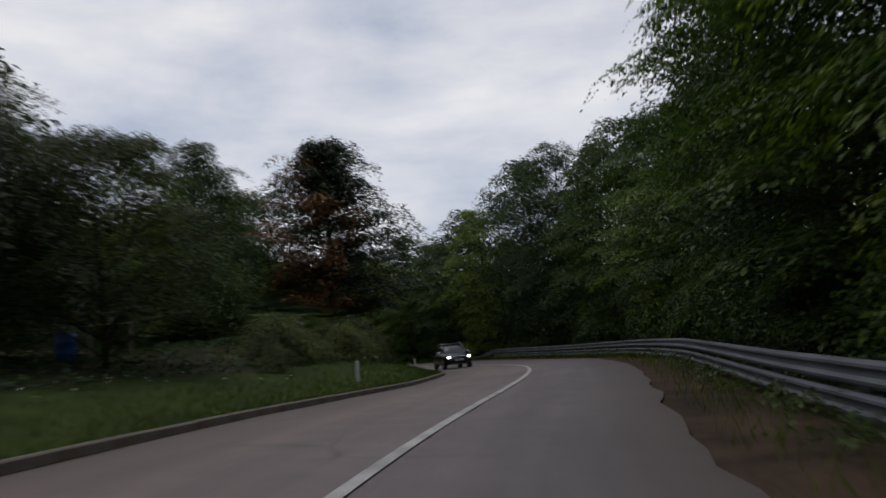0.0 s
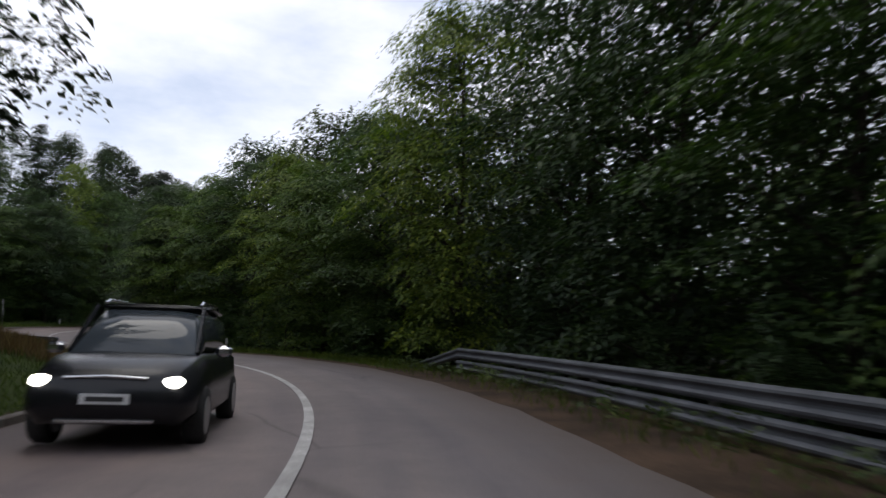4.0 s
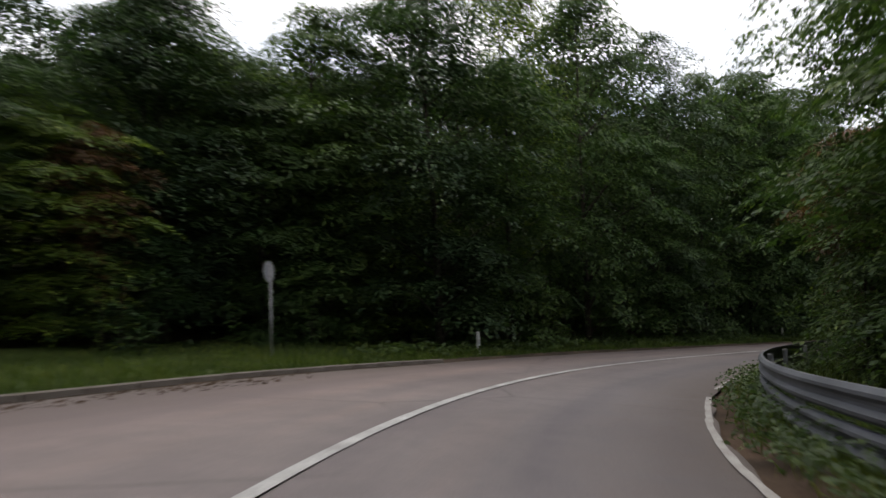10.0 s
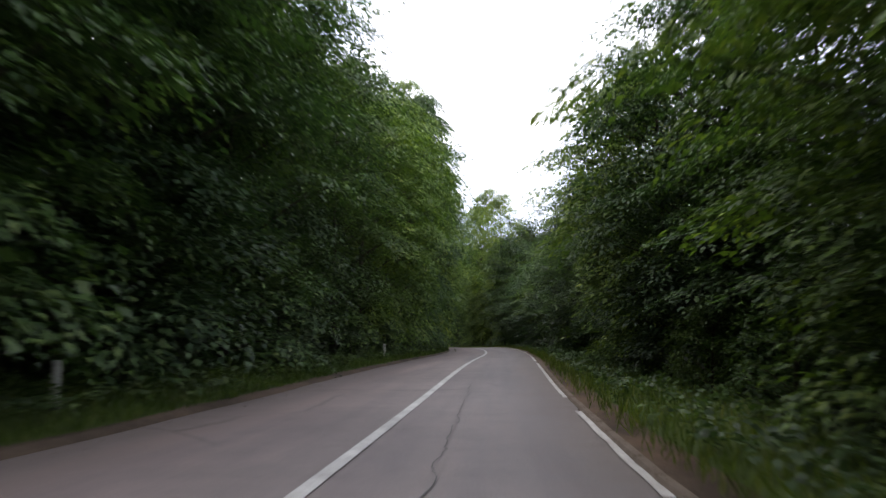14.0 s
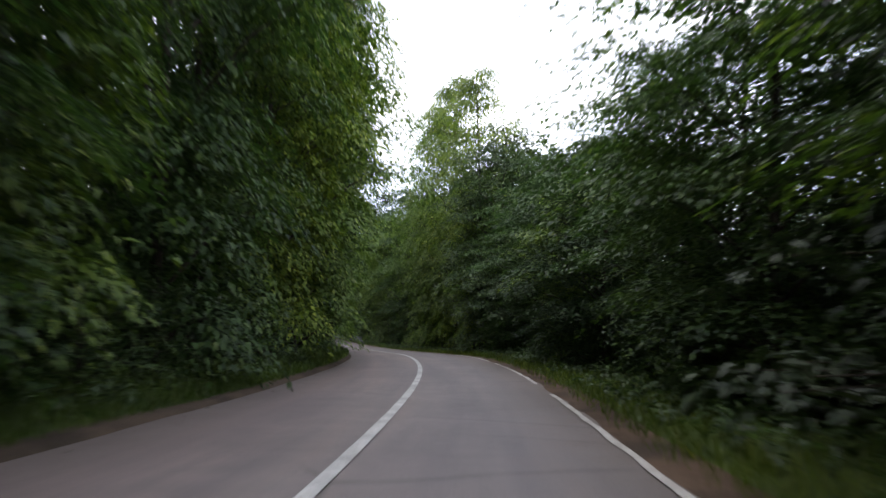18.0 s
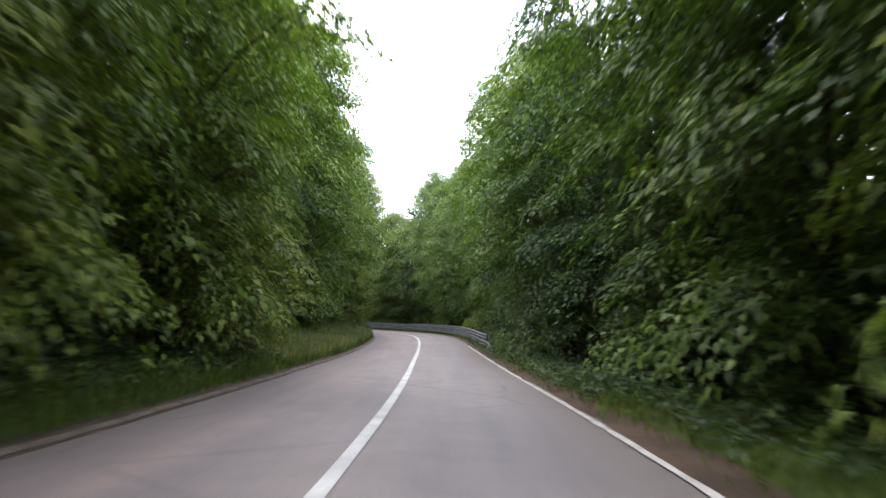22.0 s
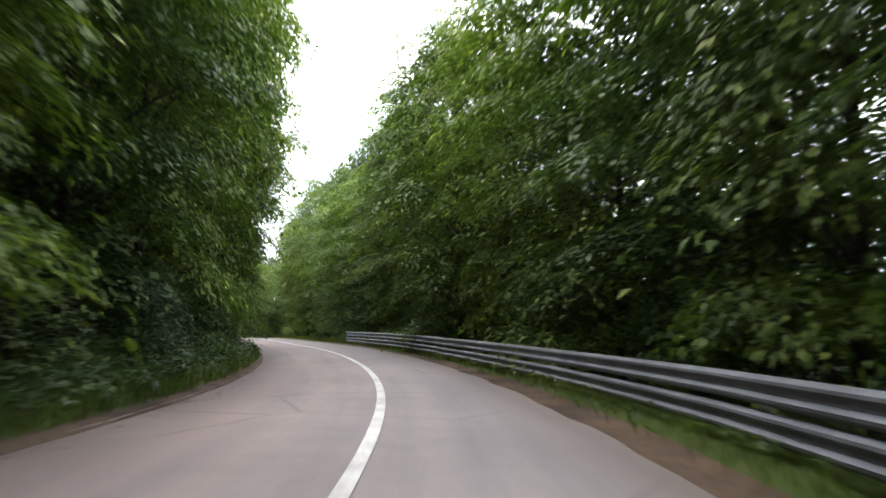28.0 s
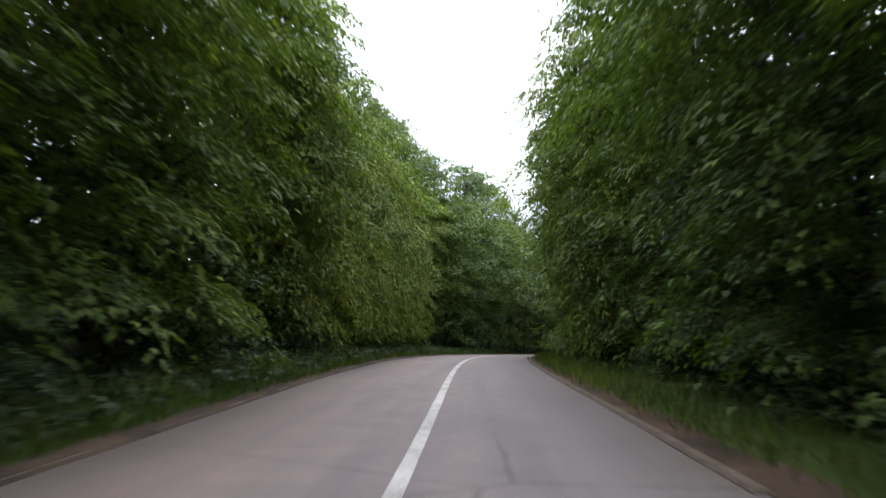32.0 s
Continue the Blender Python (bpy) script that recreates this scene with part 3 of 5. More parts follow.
def build_ground():
    """One sheet: a fine grid round the road, running out to the horizon."""
    x0, x1, y0, y1 = RX.min() - 70, RX.max() + 70, RY.min() - 70, RY.max() + 70
    c = 3.0
    xs = np.concatenate([[x0 - 2500, x0 - 600, x0 - 150], np.arange(x0, x1, c), [x1 + 150, x1 + 600, x1 + 2500]])
    ys = np.concatenate([[y0 - 2500, y0 - 600, y0 - 150], np.arange(y0, y1, c), [y1 + 150, y1 + 600, y1 + 2500]])
    v, f = [], []
    for y in ys:
        for x in xs:
            s, off = nearest(x, y)
            edge = width_right(s) if off > 0 else width_left(s)
            d = abs(off) - edge
            z = place(s, math.copysign(edge, off)).z
            if d < 3.0:
                z -= 0.6
            else:
                z += verge_rise(s, 1 if off > 0 else -1, d) + hill(x, y, d) - 0.12
                if d < 400:
                    z += 0.25 * noise.noise((x * 0.15, y * 0.15, 0))
            v.append((x, y, z))
    n = len(xs)
    for j in range(len(ys) - 1):
        for i in range(n - 1):
            f.append((j * n + i, j * n + i + 1, (j + 1) * n + i + 1, (j + 1) * n + i))
    ob = part("ground", Shape().add(v, f), LITTER, smooth=True)
    return tagged(ob, "dark forest floor with leaf litter, sloping with the hillside", "ground", kind="structure")


build_ground()

# ---------------------------------------------------------------- trees
RNG = np.random.default_rng(5)


def leaf_quads(centres, axes, normals, length, width, fold=0.25):
    """Diamond leaves: base, side, tip, side."""
    nrm = normals / np.linalg.norm(normals, axis=1, keepdims=True)
    ax = axes - (axes * nrm).sum(1, keepdims=True) * nrm
    ax /= np.linalg.norm(ax, axis=1, keepdims=True) + 1e-9
    sd = np.cross(nrm, ax)
    L, Wd = length[:, None], width[:, None]
    up = nrm * Wd * fold
    return np.stack([centres - ax * L * 0.5, centres + sd * Wd * 0.5 + up - ax * L * 0.05, centres + ax * L * 0.5,
                     centres - sd * Wd * 0.5 + up - ax * L * 0.05], 1)


def sprays(tips, outs, count, leaf, size, droop, rng, flat=1.0):
    """Fans of leaves round each tip, lying mostly flat and drooping outwards."""
    n = len(tips)
    o = outs.copy()
    o[:, 2] *= 0.4
    o /= np.linalg.norm(o, axis=1, keepdims=True) + 1e-9
    up = np.array([0, 0, 1.0]) + rng.normal(0, 0.2, (n, 3)) + o * 0.3
    sd = np.cross(up, o)
    sd /= np.linalg.norm(sd, axis=1, keepdims=True) + 1e-9
    rep = lambda a: np.repeat(a, count, 0)
    u = rng.uniform(-0.6, 1.0, n * count)
    v = np.clip(rng.normal(0, 0.36, n * count), -0.7, 0.7) * (1.15 - 0.55 * u)
    sz = rep(rng.uniform(0.7, 1.25, n)) * size
    c = rep(tips) + rep(o) * (u * sz)[:, None] + rep(sd) * (v * sz)[:, None]
    c[:, 2] += -droop * sz * (np.maximum(u, 0) ** 2) + rng.normal(0, 0.09 * flat, n * count) * size
    ax = rep(o) + rep(sd) * np.sign(v)[:, None] * rng.uniform(0.1, 0.9, n * count)[:, None] + rng.normal(0, 0.25, (n * count, 3))
    ax[:, 2] -= droop * (0.3 + np.maximum(u, 0))
    nr = rep(up) + rng.normal(0, 0.3, (n * count, 3))
    ll = leaf * rng.uniform(0.65, 1.3, n * count)
    return leaf_quads(c, ax, nr, ll, ll * rng.uniform(0.5, 0.75, n * count))


def tufts(centres, outs, sizes, count, leaf, droop, rng, flat=0.16, narrow=0.6, fill=0.75, rough=0.2):
    """Layered pads of leaves, one round each centre: a ragged plate that bends down towards its rim, with larger leaves under the small ones."""
    n = len(centres)
    out = np.concatenate([outs, np.zeros((n, 1))], 1)
    side = np.stack([-out[:, 1], out[:, 0], np.zeros(n)], 1)
    phase = rng.uniform(0, 6.28, n)
    tilt = rng.normal(0, 0.13, n)

    def plate(per, reach, length, wide, sink):
        m = n * per
        rep = lambda q: np.repeat(q, per, 0)
        th = rng.uniform(0, 2 * math.pi, m)
        r = np.sqrt(rng.uniform(0, 1, m)) * reach
        r = r * (1 + 0.24 * np.sin(3 * th + rep(phase)) + 0.15 * np.sin(7 * th - 2 * rep(phase)))
        u, v = 1.3 * np.cos(th) * r, 1.05 * np.sin(th) * r
        w = -0.55 * droop * (u * u + v * v) - 0.5 * droop * np.maximum(u, 0) + rep(tilt) * v + rng.normal(-sink, flat * 0.4, m) + flat * (1 - r)
        size = rep(sizes)[:, None]
        o, sd = rep(out), rep(side)
        p = rep(centres) + (o * u[:, None] + sd * v[:, None]) * size
        p[:, 2] += w * size[:, 0]
        nr = o * (1.1 * droop * u + 0.5 * droop * (u > 0))[:, None] + sd * (1.1 * droop * v - rep(tilt))[:, None] + rng.normal(0, rough, (m, 3))
        nr[:, 2] += 1.0
        ax = o * np.cos(th)[:, None] + sd * np.sin(th)[:, None] + 0.4 * o + rng.normal(0, 0.3, (m, 3))
        ax[:, 2] -= droop * (0.4 + r)
        ll = length(m, size[:, 0])
        return leaf_quads(p, ax, nr, ll, ll * wide * rng.uniform(0.8, 1.2, m))

    return np.concatenate([plate(count, 1.0, lambda m, q: leaf * rng.uniform(0.6, 1.3, m), narrow, 0.0),
                           plate(max(3, int(count * fill)), 0.9, lambda m, q: q * rng.uniform(0.11, 0.21, m), 0.65, 0.05)])


def broadleaf(name, seed, height, radius, base, limbs, leaf, mat, shape="round", droop=0.42, face=True, count=95, flat=0.16, narrow=0.6, pads=4, size=0.23, core=30):
    """A tree built once: a tapered trunk with limbs, each carrying several drooping pads of leaves."""
    rng = np.random.default_rng(seed)
    tree = new(name)
    tr = Shape()
    lean = rng.normal(0, 0.25, 2)
    pts = [(lean[0] * q * q, lean[1] * q * q, -0.3 + (height * 0.93 + 0.3) * q) for q in np.linspace(0, 1, 7)]
    r0 = 0.008 * height + 0.03
    tr.tube(pts, [r0 * (1.25 if i == 0 else 1) * (1 - 0.9 * q) + 0.012 for i, q in enumerate(np.linspace(0, 1, 7))], 7)
    centres, outs, sizes = [], [], []
    for i in range(limbs + 4):
        q = (i + rng.uniform(0.0, 1.0)) / limbs if i < limbs else 0.9 + 0.025 * (i - limbs)
        a = i * 2.399963 + rng.normal(0, 0.3)
        if face and i < limbs:
            # forest-edge trees grow towards the light: most limbs reach out over the road
            a = (a + math.pi) % (2 * math.pi) - math.pi
            a = a * (0.4 if i % 4 == 0 else 0.7 + 0.3 * (abs(a) / math.pi) ** 2)
        if shape == "round":
            prof = 0.5 + 0.5 * min(1.0, q / 0.45) if q < 0.6 else max(0.05, 1 - ((q - 0.6) / 0.43) ** 2) ** 0.5
        elif shape == "tall":
            prof = (1 - q) ** 0.55 * (0.75 + 0.25 * math.sin(9 * q)) + 0.1
        else:
            prof = math.sin(math.pi * (0.16 + 0.76 * q)) ** 0.5
        r = radius * prof * rng.uniform(0.66, 1.0) * (1.0 if i < limbs else 0.45)
        z = base + (height - base) * q
        rad = 0.3 * r0 * (1 - 0.6 * q) + 0.012
        o = np.array([math.cos(a), math.sin(a), 0.0])
        mid = np.array([lean[0] * q * q, lean[1] * q * q, 0])
        start = mid + np.array([0, 0, max(0.4, z - 0.55 * r)])
        tr.tube([start, start * 0.45 + (mid + o * r * 0.9 + np.array([0, 0, z])) * 0.55 + np.array([0, 0, 0.06 * r]), mid + o * r * 0.9 + np.array([0, 0, z - 0.05])], [rad, rad * 0.6, 0.008], 4, False)
        sway = rng.normal(0, 0.1)
        behind = face and abs(a) > 1.9
        for j in range(pads if not behind else max(2, pads - 2)):
            along, turn = ((1.0, 0.0), (0.82, 0.34), (0.8, -0.36), (0.55, 0.1), (0.66, 0.62), (0.6, -0.7))[j]
            turn = turn * (1.0 + 0.3 * (i % 2)) + rng.normal(0, 0.1)
            ro = r * along * rng.uniform(0.9, 1.08)
            w = np.array([math.cos(a + turn), math.sin(a + turn)])
            centres.append((mid[0] + w[0] * ro, mid[1] + w[1] * ro, min(height, z + rng.normal(0, 0.12) - 0.1 * r * (along ** 2 - 0.4) + sway * turn * r)))
            outs.append(w)
            sizes.append(size * radius * (0.72 + 0.28 * prof) * rng.uniform(0.75, 1.3))
    part("trunk", tr, BARK, tree, smooth=True)
    leaves = [tufts(np.array(centres), np.array(outs), np.array(sizes), count, leaf, droop, rng, flat, narrow)]
    # the dense inside of the crown
    q, a = (np.arange(core) + rng.uniform(0, 1, core)) / core * 0.97, np.arange(core) * 2.399963 + 1.0
    rr = radius * np.sin(np.pi * np.clip(0.2 + 0.74 * q, 0, 1)) ** 0.6 * rng.uniform(0.12, 0.5, core)
    w = np.stack([np.cos(a), np.sin(a)], 1)
    c = np.stack([w[:, 0] * rr + lean[0] * q, w[:, 1] * rr + lean[1] * q, base * 0.6 + (height * 0.97 - base * 0.6) * q], 1)
    leaves.append(tufts(c, w, np.full(core, 0.28 * radius), max(12, count // 4), leaf * 1.5, droop, rng, 0.5, narrow, 1.4, 0.5))
    part("crown", quads_mesh("crown", np.concatenate(leaves), mat), mat, tree)
    return tree


def conifer(name, seed, height, radius, base, whorls, arms, mat, dead=0.0, broad=False):
    """A pine or spruce: whorls of drooping branches set with pads of needles."""
    rng = np.random.default_rng(seed)
    tree = new(name)
    tr = Shape()
    tr.tube([(0, 0, -0.3), (0.05, 0, height * 0.5), (0, 0.05, height)], [0.02 * height, 0.011 * height, 0.02], 7)
    live, gone = ([], [], []), ([], [], [])
    for i in range(whorls):
        q = (i + rng.uniform(0, 0.6)) / whorls
        z = base + (height - base) * q
        r = radius * ((1 - q ** 2.2) ** 0.75 if broad else (1 - q) ** 0.75) * rng.uniform(0.8, 1.1) + 0.3
        for j in range(arms):
            a = rng.uniform(0, 2 * math.pi)
            rr = r * rng.uniform(0.6, 1.1)
            o = np.array([math.cos(a), math.sin(a), 0.0])
            tip = o * rr + np.array([0, 0, z + (0.12 if broad else -0.16) * rr])
            tr.tube([(0, 0, z), tip * 0.5 + np.array([0, 0, z * 0.5 - 0.05 * rr]), tip], [0.035, 0.02, 0.006], 3, False)
            box = gone if rng.uniform() < dead and math.cos(a - 4.0) > 0.25 and q < 0.9 else live
            for w in ((1.0, 0.62, 0.3) if rr > 1.6 else (0.95, 0.5)):
                box[0].append(np.array([0, 0, z]) + (tip - np.array([0, 0, z])) * w + rng.normal(0, 0.12, 3))
                box[1].append(o[:2])
                box[2].append((0.34 + 0.08 * radius) * rng.uniform(0.75, 1.25))
    part("trunk", tr, BARK, tree, smooth=True)
    for box, m, nm in ((live, mat, "crown"), (gone, DEADNEEDLES, "dead_foliage")):
        if box[0]:
            quads = tufts(np.array(box[0]), np.array(box[1]), np.array(box[2]), (80 if broad else 36) if m is mat else 45, 0.26, 0.25 if broad else 0.5, rng, 0.5 if broad else 0.2, 0.48, 0.8, 0.3)
            part(nm, quads_mesh(nm, quads, m), m, tree, "brown dead needles" if m is DEADNEEDLES else "")
    return tree


MODELS = {}


def model(key, make, label, category="tree", group="roadside trees"):
    tree = make
    tagged(tree, label, category, group)
    MODELS[key] = tree
    return tree


model("a1", broadleaf("hornbeam_tree", 11, 12.0, 3.7, 0.9, 25, 0.125, LEAF_A, count=120, pads=5), "dense dark green hornbeam with layered sprays of leaves")
model("a2", broadleaf("hornbeam_tree", 12, 11.0, 3.6, 0.7, 24, 0.125, LEAF_A, count=120, pads=5), "bushy dark green hornbeam reaching over the verge")
model("b1", broadleaf("acacia_tree", 13, 14.0, 3.7, 1.2, 28, 0.17, LEAF_B, "round", 0.52, count=115, narrow=0.36, pads=5), "tall light green acacia with drooping leaf sprays")
model("b2", broadleaf("acacia_tree", 14, 12.0, 3.8, 1.0, 24, 0.17, LEAF_B, "round", 0.56, count=115, narrow=0.36, pads=5), "yellowish green acacia with feathery branches")
model("b3", broadleaf("acacia_tree", 27, 13.0, 4.1, 1.4, 26, 0.18, LEAF_B, "round", 0.5, count=120, narrow=0.36, pads=5), "light green acacia with heavy layered branches")
model("c1", broadleaf("oak_tree", 15, 13.0, 4.0, 1.2, 27, 0.13, LEAF_C, "round", 0.4, count=120, flat=0.3, pads=5), "broad dark green oak with a rugged crown")
model("c2", broadleaf("old_oak", 51, 16.0, 5.0, 3.0, 62, 0.15, OLIVE_MIX, "full", 0.45, False, 120, 0.35, 0.55, 5, 0.2, 40), "tall broad oak with olive green foliage beside the lay-by")
model("o1", broadleaf("walnut_tree", 24, 10.0, 3.4, 0.9, 34, 0.15, OLIVE, "round", 0.5, False, 100, 0.3, 0.5), "olive green roadside tree with loose drooping twigs")
model("k1", broadleaf("copper_tree", 25, 8.0, 2.5, 3.4, 18, 0.13, COPPER, count=80), "small tree with copper-brown leaves behind the guard rail")
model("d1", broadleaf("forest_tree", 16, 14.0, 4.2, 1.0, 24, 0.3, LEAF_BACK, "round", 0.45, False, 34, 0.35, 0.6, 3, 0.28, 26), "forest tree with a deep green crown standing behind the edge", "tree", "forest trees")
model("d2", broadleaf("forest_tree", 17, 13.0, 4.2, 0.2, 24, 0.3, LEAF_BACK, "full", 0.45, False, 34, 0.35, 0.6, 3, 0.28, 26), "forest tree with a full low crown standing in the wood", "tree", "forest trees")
model("g1", broadleaf("plum_tree", 41, 7.6, 4.3, 1.9, 46, 0.12, OLIVE_DARK, "full", 0.45, False, 100, 0.3, 0.55, 4, 0.17, 24), "broad dark green fruit tree shading a garden table", "tree", "garden trees")
model("y1", broadleaf("young_acacia", 42, 6.0, 3.0, 0.6, 20, 0.15, LEAF_Y, "full", 0.55, True, 110, 0.2, 0.36), "young bright yellow-green acacia leaning over the verge; at the road end its colour stands in for sky light")
model("e3", broadleaf("elder_bush", 43, 2.6, 1.7, 0.2, 14, 0.11, LEAF_ELDER, "full", 0.4, False, 60, 0.4, 0.55, 3, 0.28, 8), "pale green elder bush with white blossom", "bush", "bushes")
model("e1", broadleaf("bush", 18, 2.3, 1.5, 0.15, 12, 0.1, LEAF_BUSH, "full", 0.4, False, 55, 0.4, 0.55, 3, 0.3, 8), "leafy green bush at the forest edge", "bush", "bushes")
model("e2", broadleaf("bush", 19, 3.4, 1.8, 0.2, 13, 0.12, LEAF_A, "full", 0.4, False, 55, 0.4, 0.55, 3, 0.3, 8), "tall dark green bush at the forest edge", "bush", "bushes")
model("h1", broadleaf("bramble_bush", 44, 1.7, 1.5, 0.1, 16, 0.1, OLIVE, "full", 0.75, False, 60, 0.7, 0.5, 4, 0.22, 8), "tangled yellow-green bramble bush on the bank", "bush", "bushes")
model("p1", conifer("pine_tree", 20, 13.5, 3.0, 2.4, 16, 6, NEEDLES), "dark bluish green pine above the broadleaf trees", "tree", "pines")
model("p2", conifer("spruce_tree", 21, 15.0, 3.4, 1.6, 22, 7, NEEDLES), "dark spruce with drooping branches", "tree", "pines")
model("p3", conifer("dying_pine", 22, 14.2, 5.3, 2.6, 19, 10, NEEDLES, 0.6, True), "half-dead pine with rust-brown branches among the green", "tree", "pines")
NOMINAL = {"a1": 12, "a2": 11, "b1": 14, "b2": 12, "c1": 13, "d1": 14, "d2": 13, "o1": 10, "b3": 13}
USED = set()


def stand(key, x, y, size=1.0, turn=None, tall=1.0, sink=0.0):
    """Sets a tree on the ground; the first of a kind is the model itself."""
    ob = MODELS[key]
    turn = RNG.uniform(0, 360) if turn is None else turn
    m = pose(x, y, ground(x, y) - 0.1 - sink, 0, 0, turn) @ Matrix.Diagonal((size, size, size * tall, 1))
    if key not in USED:
        USED.add(key)
        ob.matrix_basis = m
        return ob
    base = ob.matrix_basis.copy()
    ob.matrix_basis = Matrix()
    made = copy_thing(ob, m)
    ob.matrix_basis = base
    return made


def facing(s, off):
    """The turn by which a tree's fuller side looks at the road."""
    v = side_vec(s) * (-1 if off > 0 else 1)
    return math.degrees(math.atan2(v.y, v.x))


def stand_by(key, s, off, size=1.0, turn=None, tall=1.0):
    p = place(s, off)
    if turn is None:
        turn = facing(s, off) + RNG.uniform(-25, 25)
    return stand(key, p.x, p.y, size, turn, tall)


def clear(x, y, room):
    """True where a tree keeps room metres from the asphalt and out of the open places."""
    s, off = nearest(x, y)
    d = abs(off) - (width_right(s) if off > 0 else width_left(s))
    if d < room:
        return False
    for ax, ay, r in OPEN:
        if (x - ax) ** 2 + (y - ay) ** 2 < r * r:
            return False
    return True


WOOD = []


def edge_rows(side):
    """Rows of trees along one side: the forest's edge, one row behind it, and the deep wood (joined later)."""
    heights, backs = (H_LEFT, D_LEFT) if side < 0 else (H_RIGHT, D_RIGHT)
    near_keys, far_keys = ("a1", "a2", "c1", "a2", "b2", "c1"), ("b1", "b2", "b3", "a1", "b3", "b1", "a2")
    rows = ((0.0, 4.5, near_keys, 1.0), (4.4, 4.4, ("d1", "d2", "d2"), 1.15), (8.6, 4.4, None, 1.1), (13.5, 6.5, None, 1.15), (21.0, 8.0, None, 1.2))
    for row, (gap, step, keys, k) in enumerate(rows):
        s = S_A + 2.0 * row
        while s < S_B - 2:
            e = width_right(s) if side > 0 else width_left(s)
            h = np.interp(s, S_TREES if side < 0 else S_TOPS, heights)
            back = np.interp(s, S_TREES, backs)
            off = side * (e + back + gap + (RNG.uniform(-0.6, 1.5) if row == 0 else RNG.uniform(-0.5, 1.0) * (1 + row * 0.6)))
            p = place(s + RNG.uniform(-0.6, 0.6), off)
            u = RNG.uniform(0, 1, 4)
            if clear(p.x, p.y, back + gap - 1.3) and h > 1:
                tall = h * k * (0.76 + 0.38 * u[0])
                if keys is None:
                    WOOD.append((p.x, p.y, tall * (0.55 if side < 0 and 100 < s < 150 else 1.0), u[1]))
                else:
                    # past s 335 only the lighter acacias, their colour standing in for sky light
                    if row == 0 and s > 185:
                        keys = near_keys if side > 0 and s < 246 else far_keys if s < 335 else ("b1", "b2", "b3")
                    pick = near_keys if side < 0 and 96 < s < 142 else keys
                    key = pick[int(u[1] * len(pick))]
                    q = tall / NOMINAL[key]
                    wide = 0.98 + 0.2 * u[2]
                    stand(key, p.x, p.y, wide, facing(s, off) + 56 * u[3] - 28, q / wide)
                if row == 0 and u[2] < 0.8:
                    b = place(s + 3 * u[3] - 1.5, side * (e + max(1.5, back - 1.2 + 1.2 * u[0])))
                    if clear(b.x, b.y, 1.2):
                        stand(("e1", "e2")[int(u[3] * 2)], b.x, b.y, 0.6 + 0.45 * u[1], facing(s, off))
                if row == 1 and u[2] < 0.7:
                    b = place(s, side * (e + back + 2.2))
                    if clear(b.x, b.y, back):
                        stand("e2", b.x, b.y, 0.9 + 0.5 * u[1], facing(s, off))
            s += step * RNG.uniform(0.85, 1.15)


edge_rows(-1)
edge_rows(1)


def deep_wood():
    """The far trees, which nobody could count, as one piece."""
    n = len(WOOD)
    for i in range(220):
        a, d = RNG.uniform(0, 2 * math.pi), RNG.uniform(26, 62)
        j = RNG.integers(len(SS)) if i % 2 else RNG.integers(100, 170)
        x, y = RX[j] + math.cos(a) * d, RY[j] + math.sin(a) * d
        s, off = nearest(x, y)
        if abs(off) > 24 and clear(x, y, 20):
            WOOD.append((x, y, RNG.uniform(13, 17) * (0.4 if 96 < s < 152 and off < 0 else 1.0), RNG.uniform()))
    protos = []
    for key in ("d1", "d2"):
        leaves = [c for c in MODELS[key].children if c.name.startswith("crown")][0].data
        co = np.empty(len(leaves.vertices) * 3, np.float32)
        leaves.vertices.foreach_get("co", co)
        protos.append(co.reshape(-1, 4, 3))
    out = []
    trunks = Shape()
    for x, y, h, u in WOOD:
        q = protos[int(u * 2)]
        q = q[int(u * 97) % 4::4].copy()
        c = q.mean(1, keepdims=True)
        q = c + (q - c) * 1.7
        a = u * 40
        m = np.array([[math.cos(a), -math.sin(a), 0], [math.sin(a), math.cos(a), 0], [0, 0, h / 13.5]])
        z = ground(x, y)
        out.append(q @ m.T.astype(np.float32) + np.array([x, y, z - 0.3], np.float32))
        low = protos[1][int(u * 89) % 13::13]
        c = low.mean(1, keepdims=True)
        low = c + (low - c) * 3.4
        out.append(low @ np.diag([1.15, 1.15, 0.33]).astype(np.float32) + np.array([x, y, z - 0.3], np.float32))
        trunks.tube([(x, y, z - 0.4), (x + 0.1, y, z + h * 0.8)], [0.16, 0.05], 5, False)
    # the wood goes on over the slopes
    far = np.random.default_rng(77)
    for i in range(900):
        a, d = far.uniform(0, 2 * math.pi), far.uniform(34, 150)
        j = far.integers(len(SS))
        x, y = RX[j] + math.cos(a) * d, RY[j] + math.sin(a) * d
        s, off = nearest(x, y)
        if abs(off) < 32 or (off < 0 and 20 < s < 190) or math.hypot(x - place(s).x, y - place(s).y) < 30:
            continue
        q = protos[i % 2][i % 17::17]
        c = q.mean(1, keepdims=True)
        q = c + (q - c) * 3.4
        out.append(q * np.array([1.15, 1.15, far.uniform(0.8, 1.05)], np.float32) + np.array([x, y, ground(x, y) - 0.3], np.float32))
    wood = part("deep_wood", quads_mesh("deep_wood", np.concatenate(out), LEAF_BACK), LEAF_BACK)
    tagged(wood, "deep green broadleaf wood behind the forest edge", "woodland", kind="stuff")
    part("trunks", trunks, BARK, wood)


# ---------------------------------------------------------------- guard rails
def rail_line(s0, s1, off, step=1.0):
    return [(s, off(s)) for s in np.arange(s0, s1 + 0.01, step)]


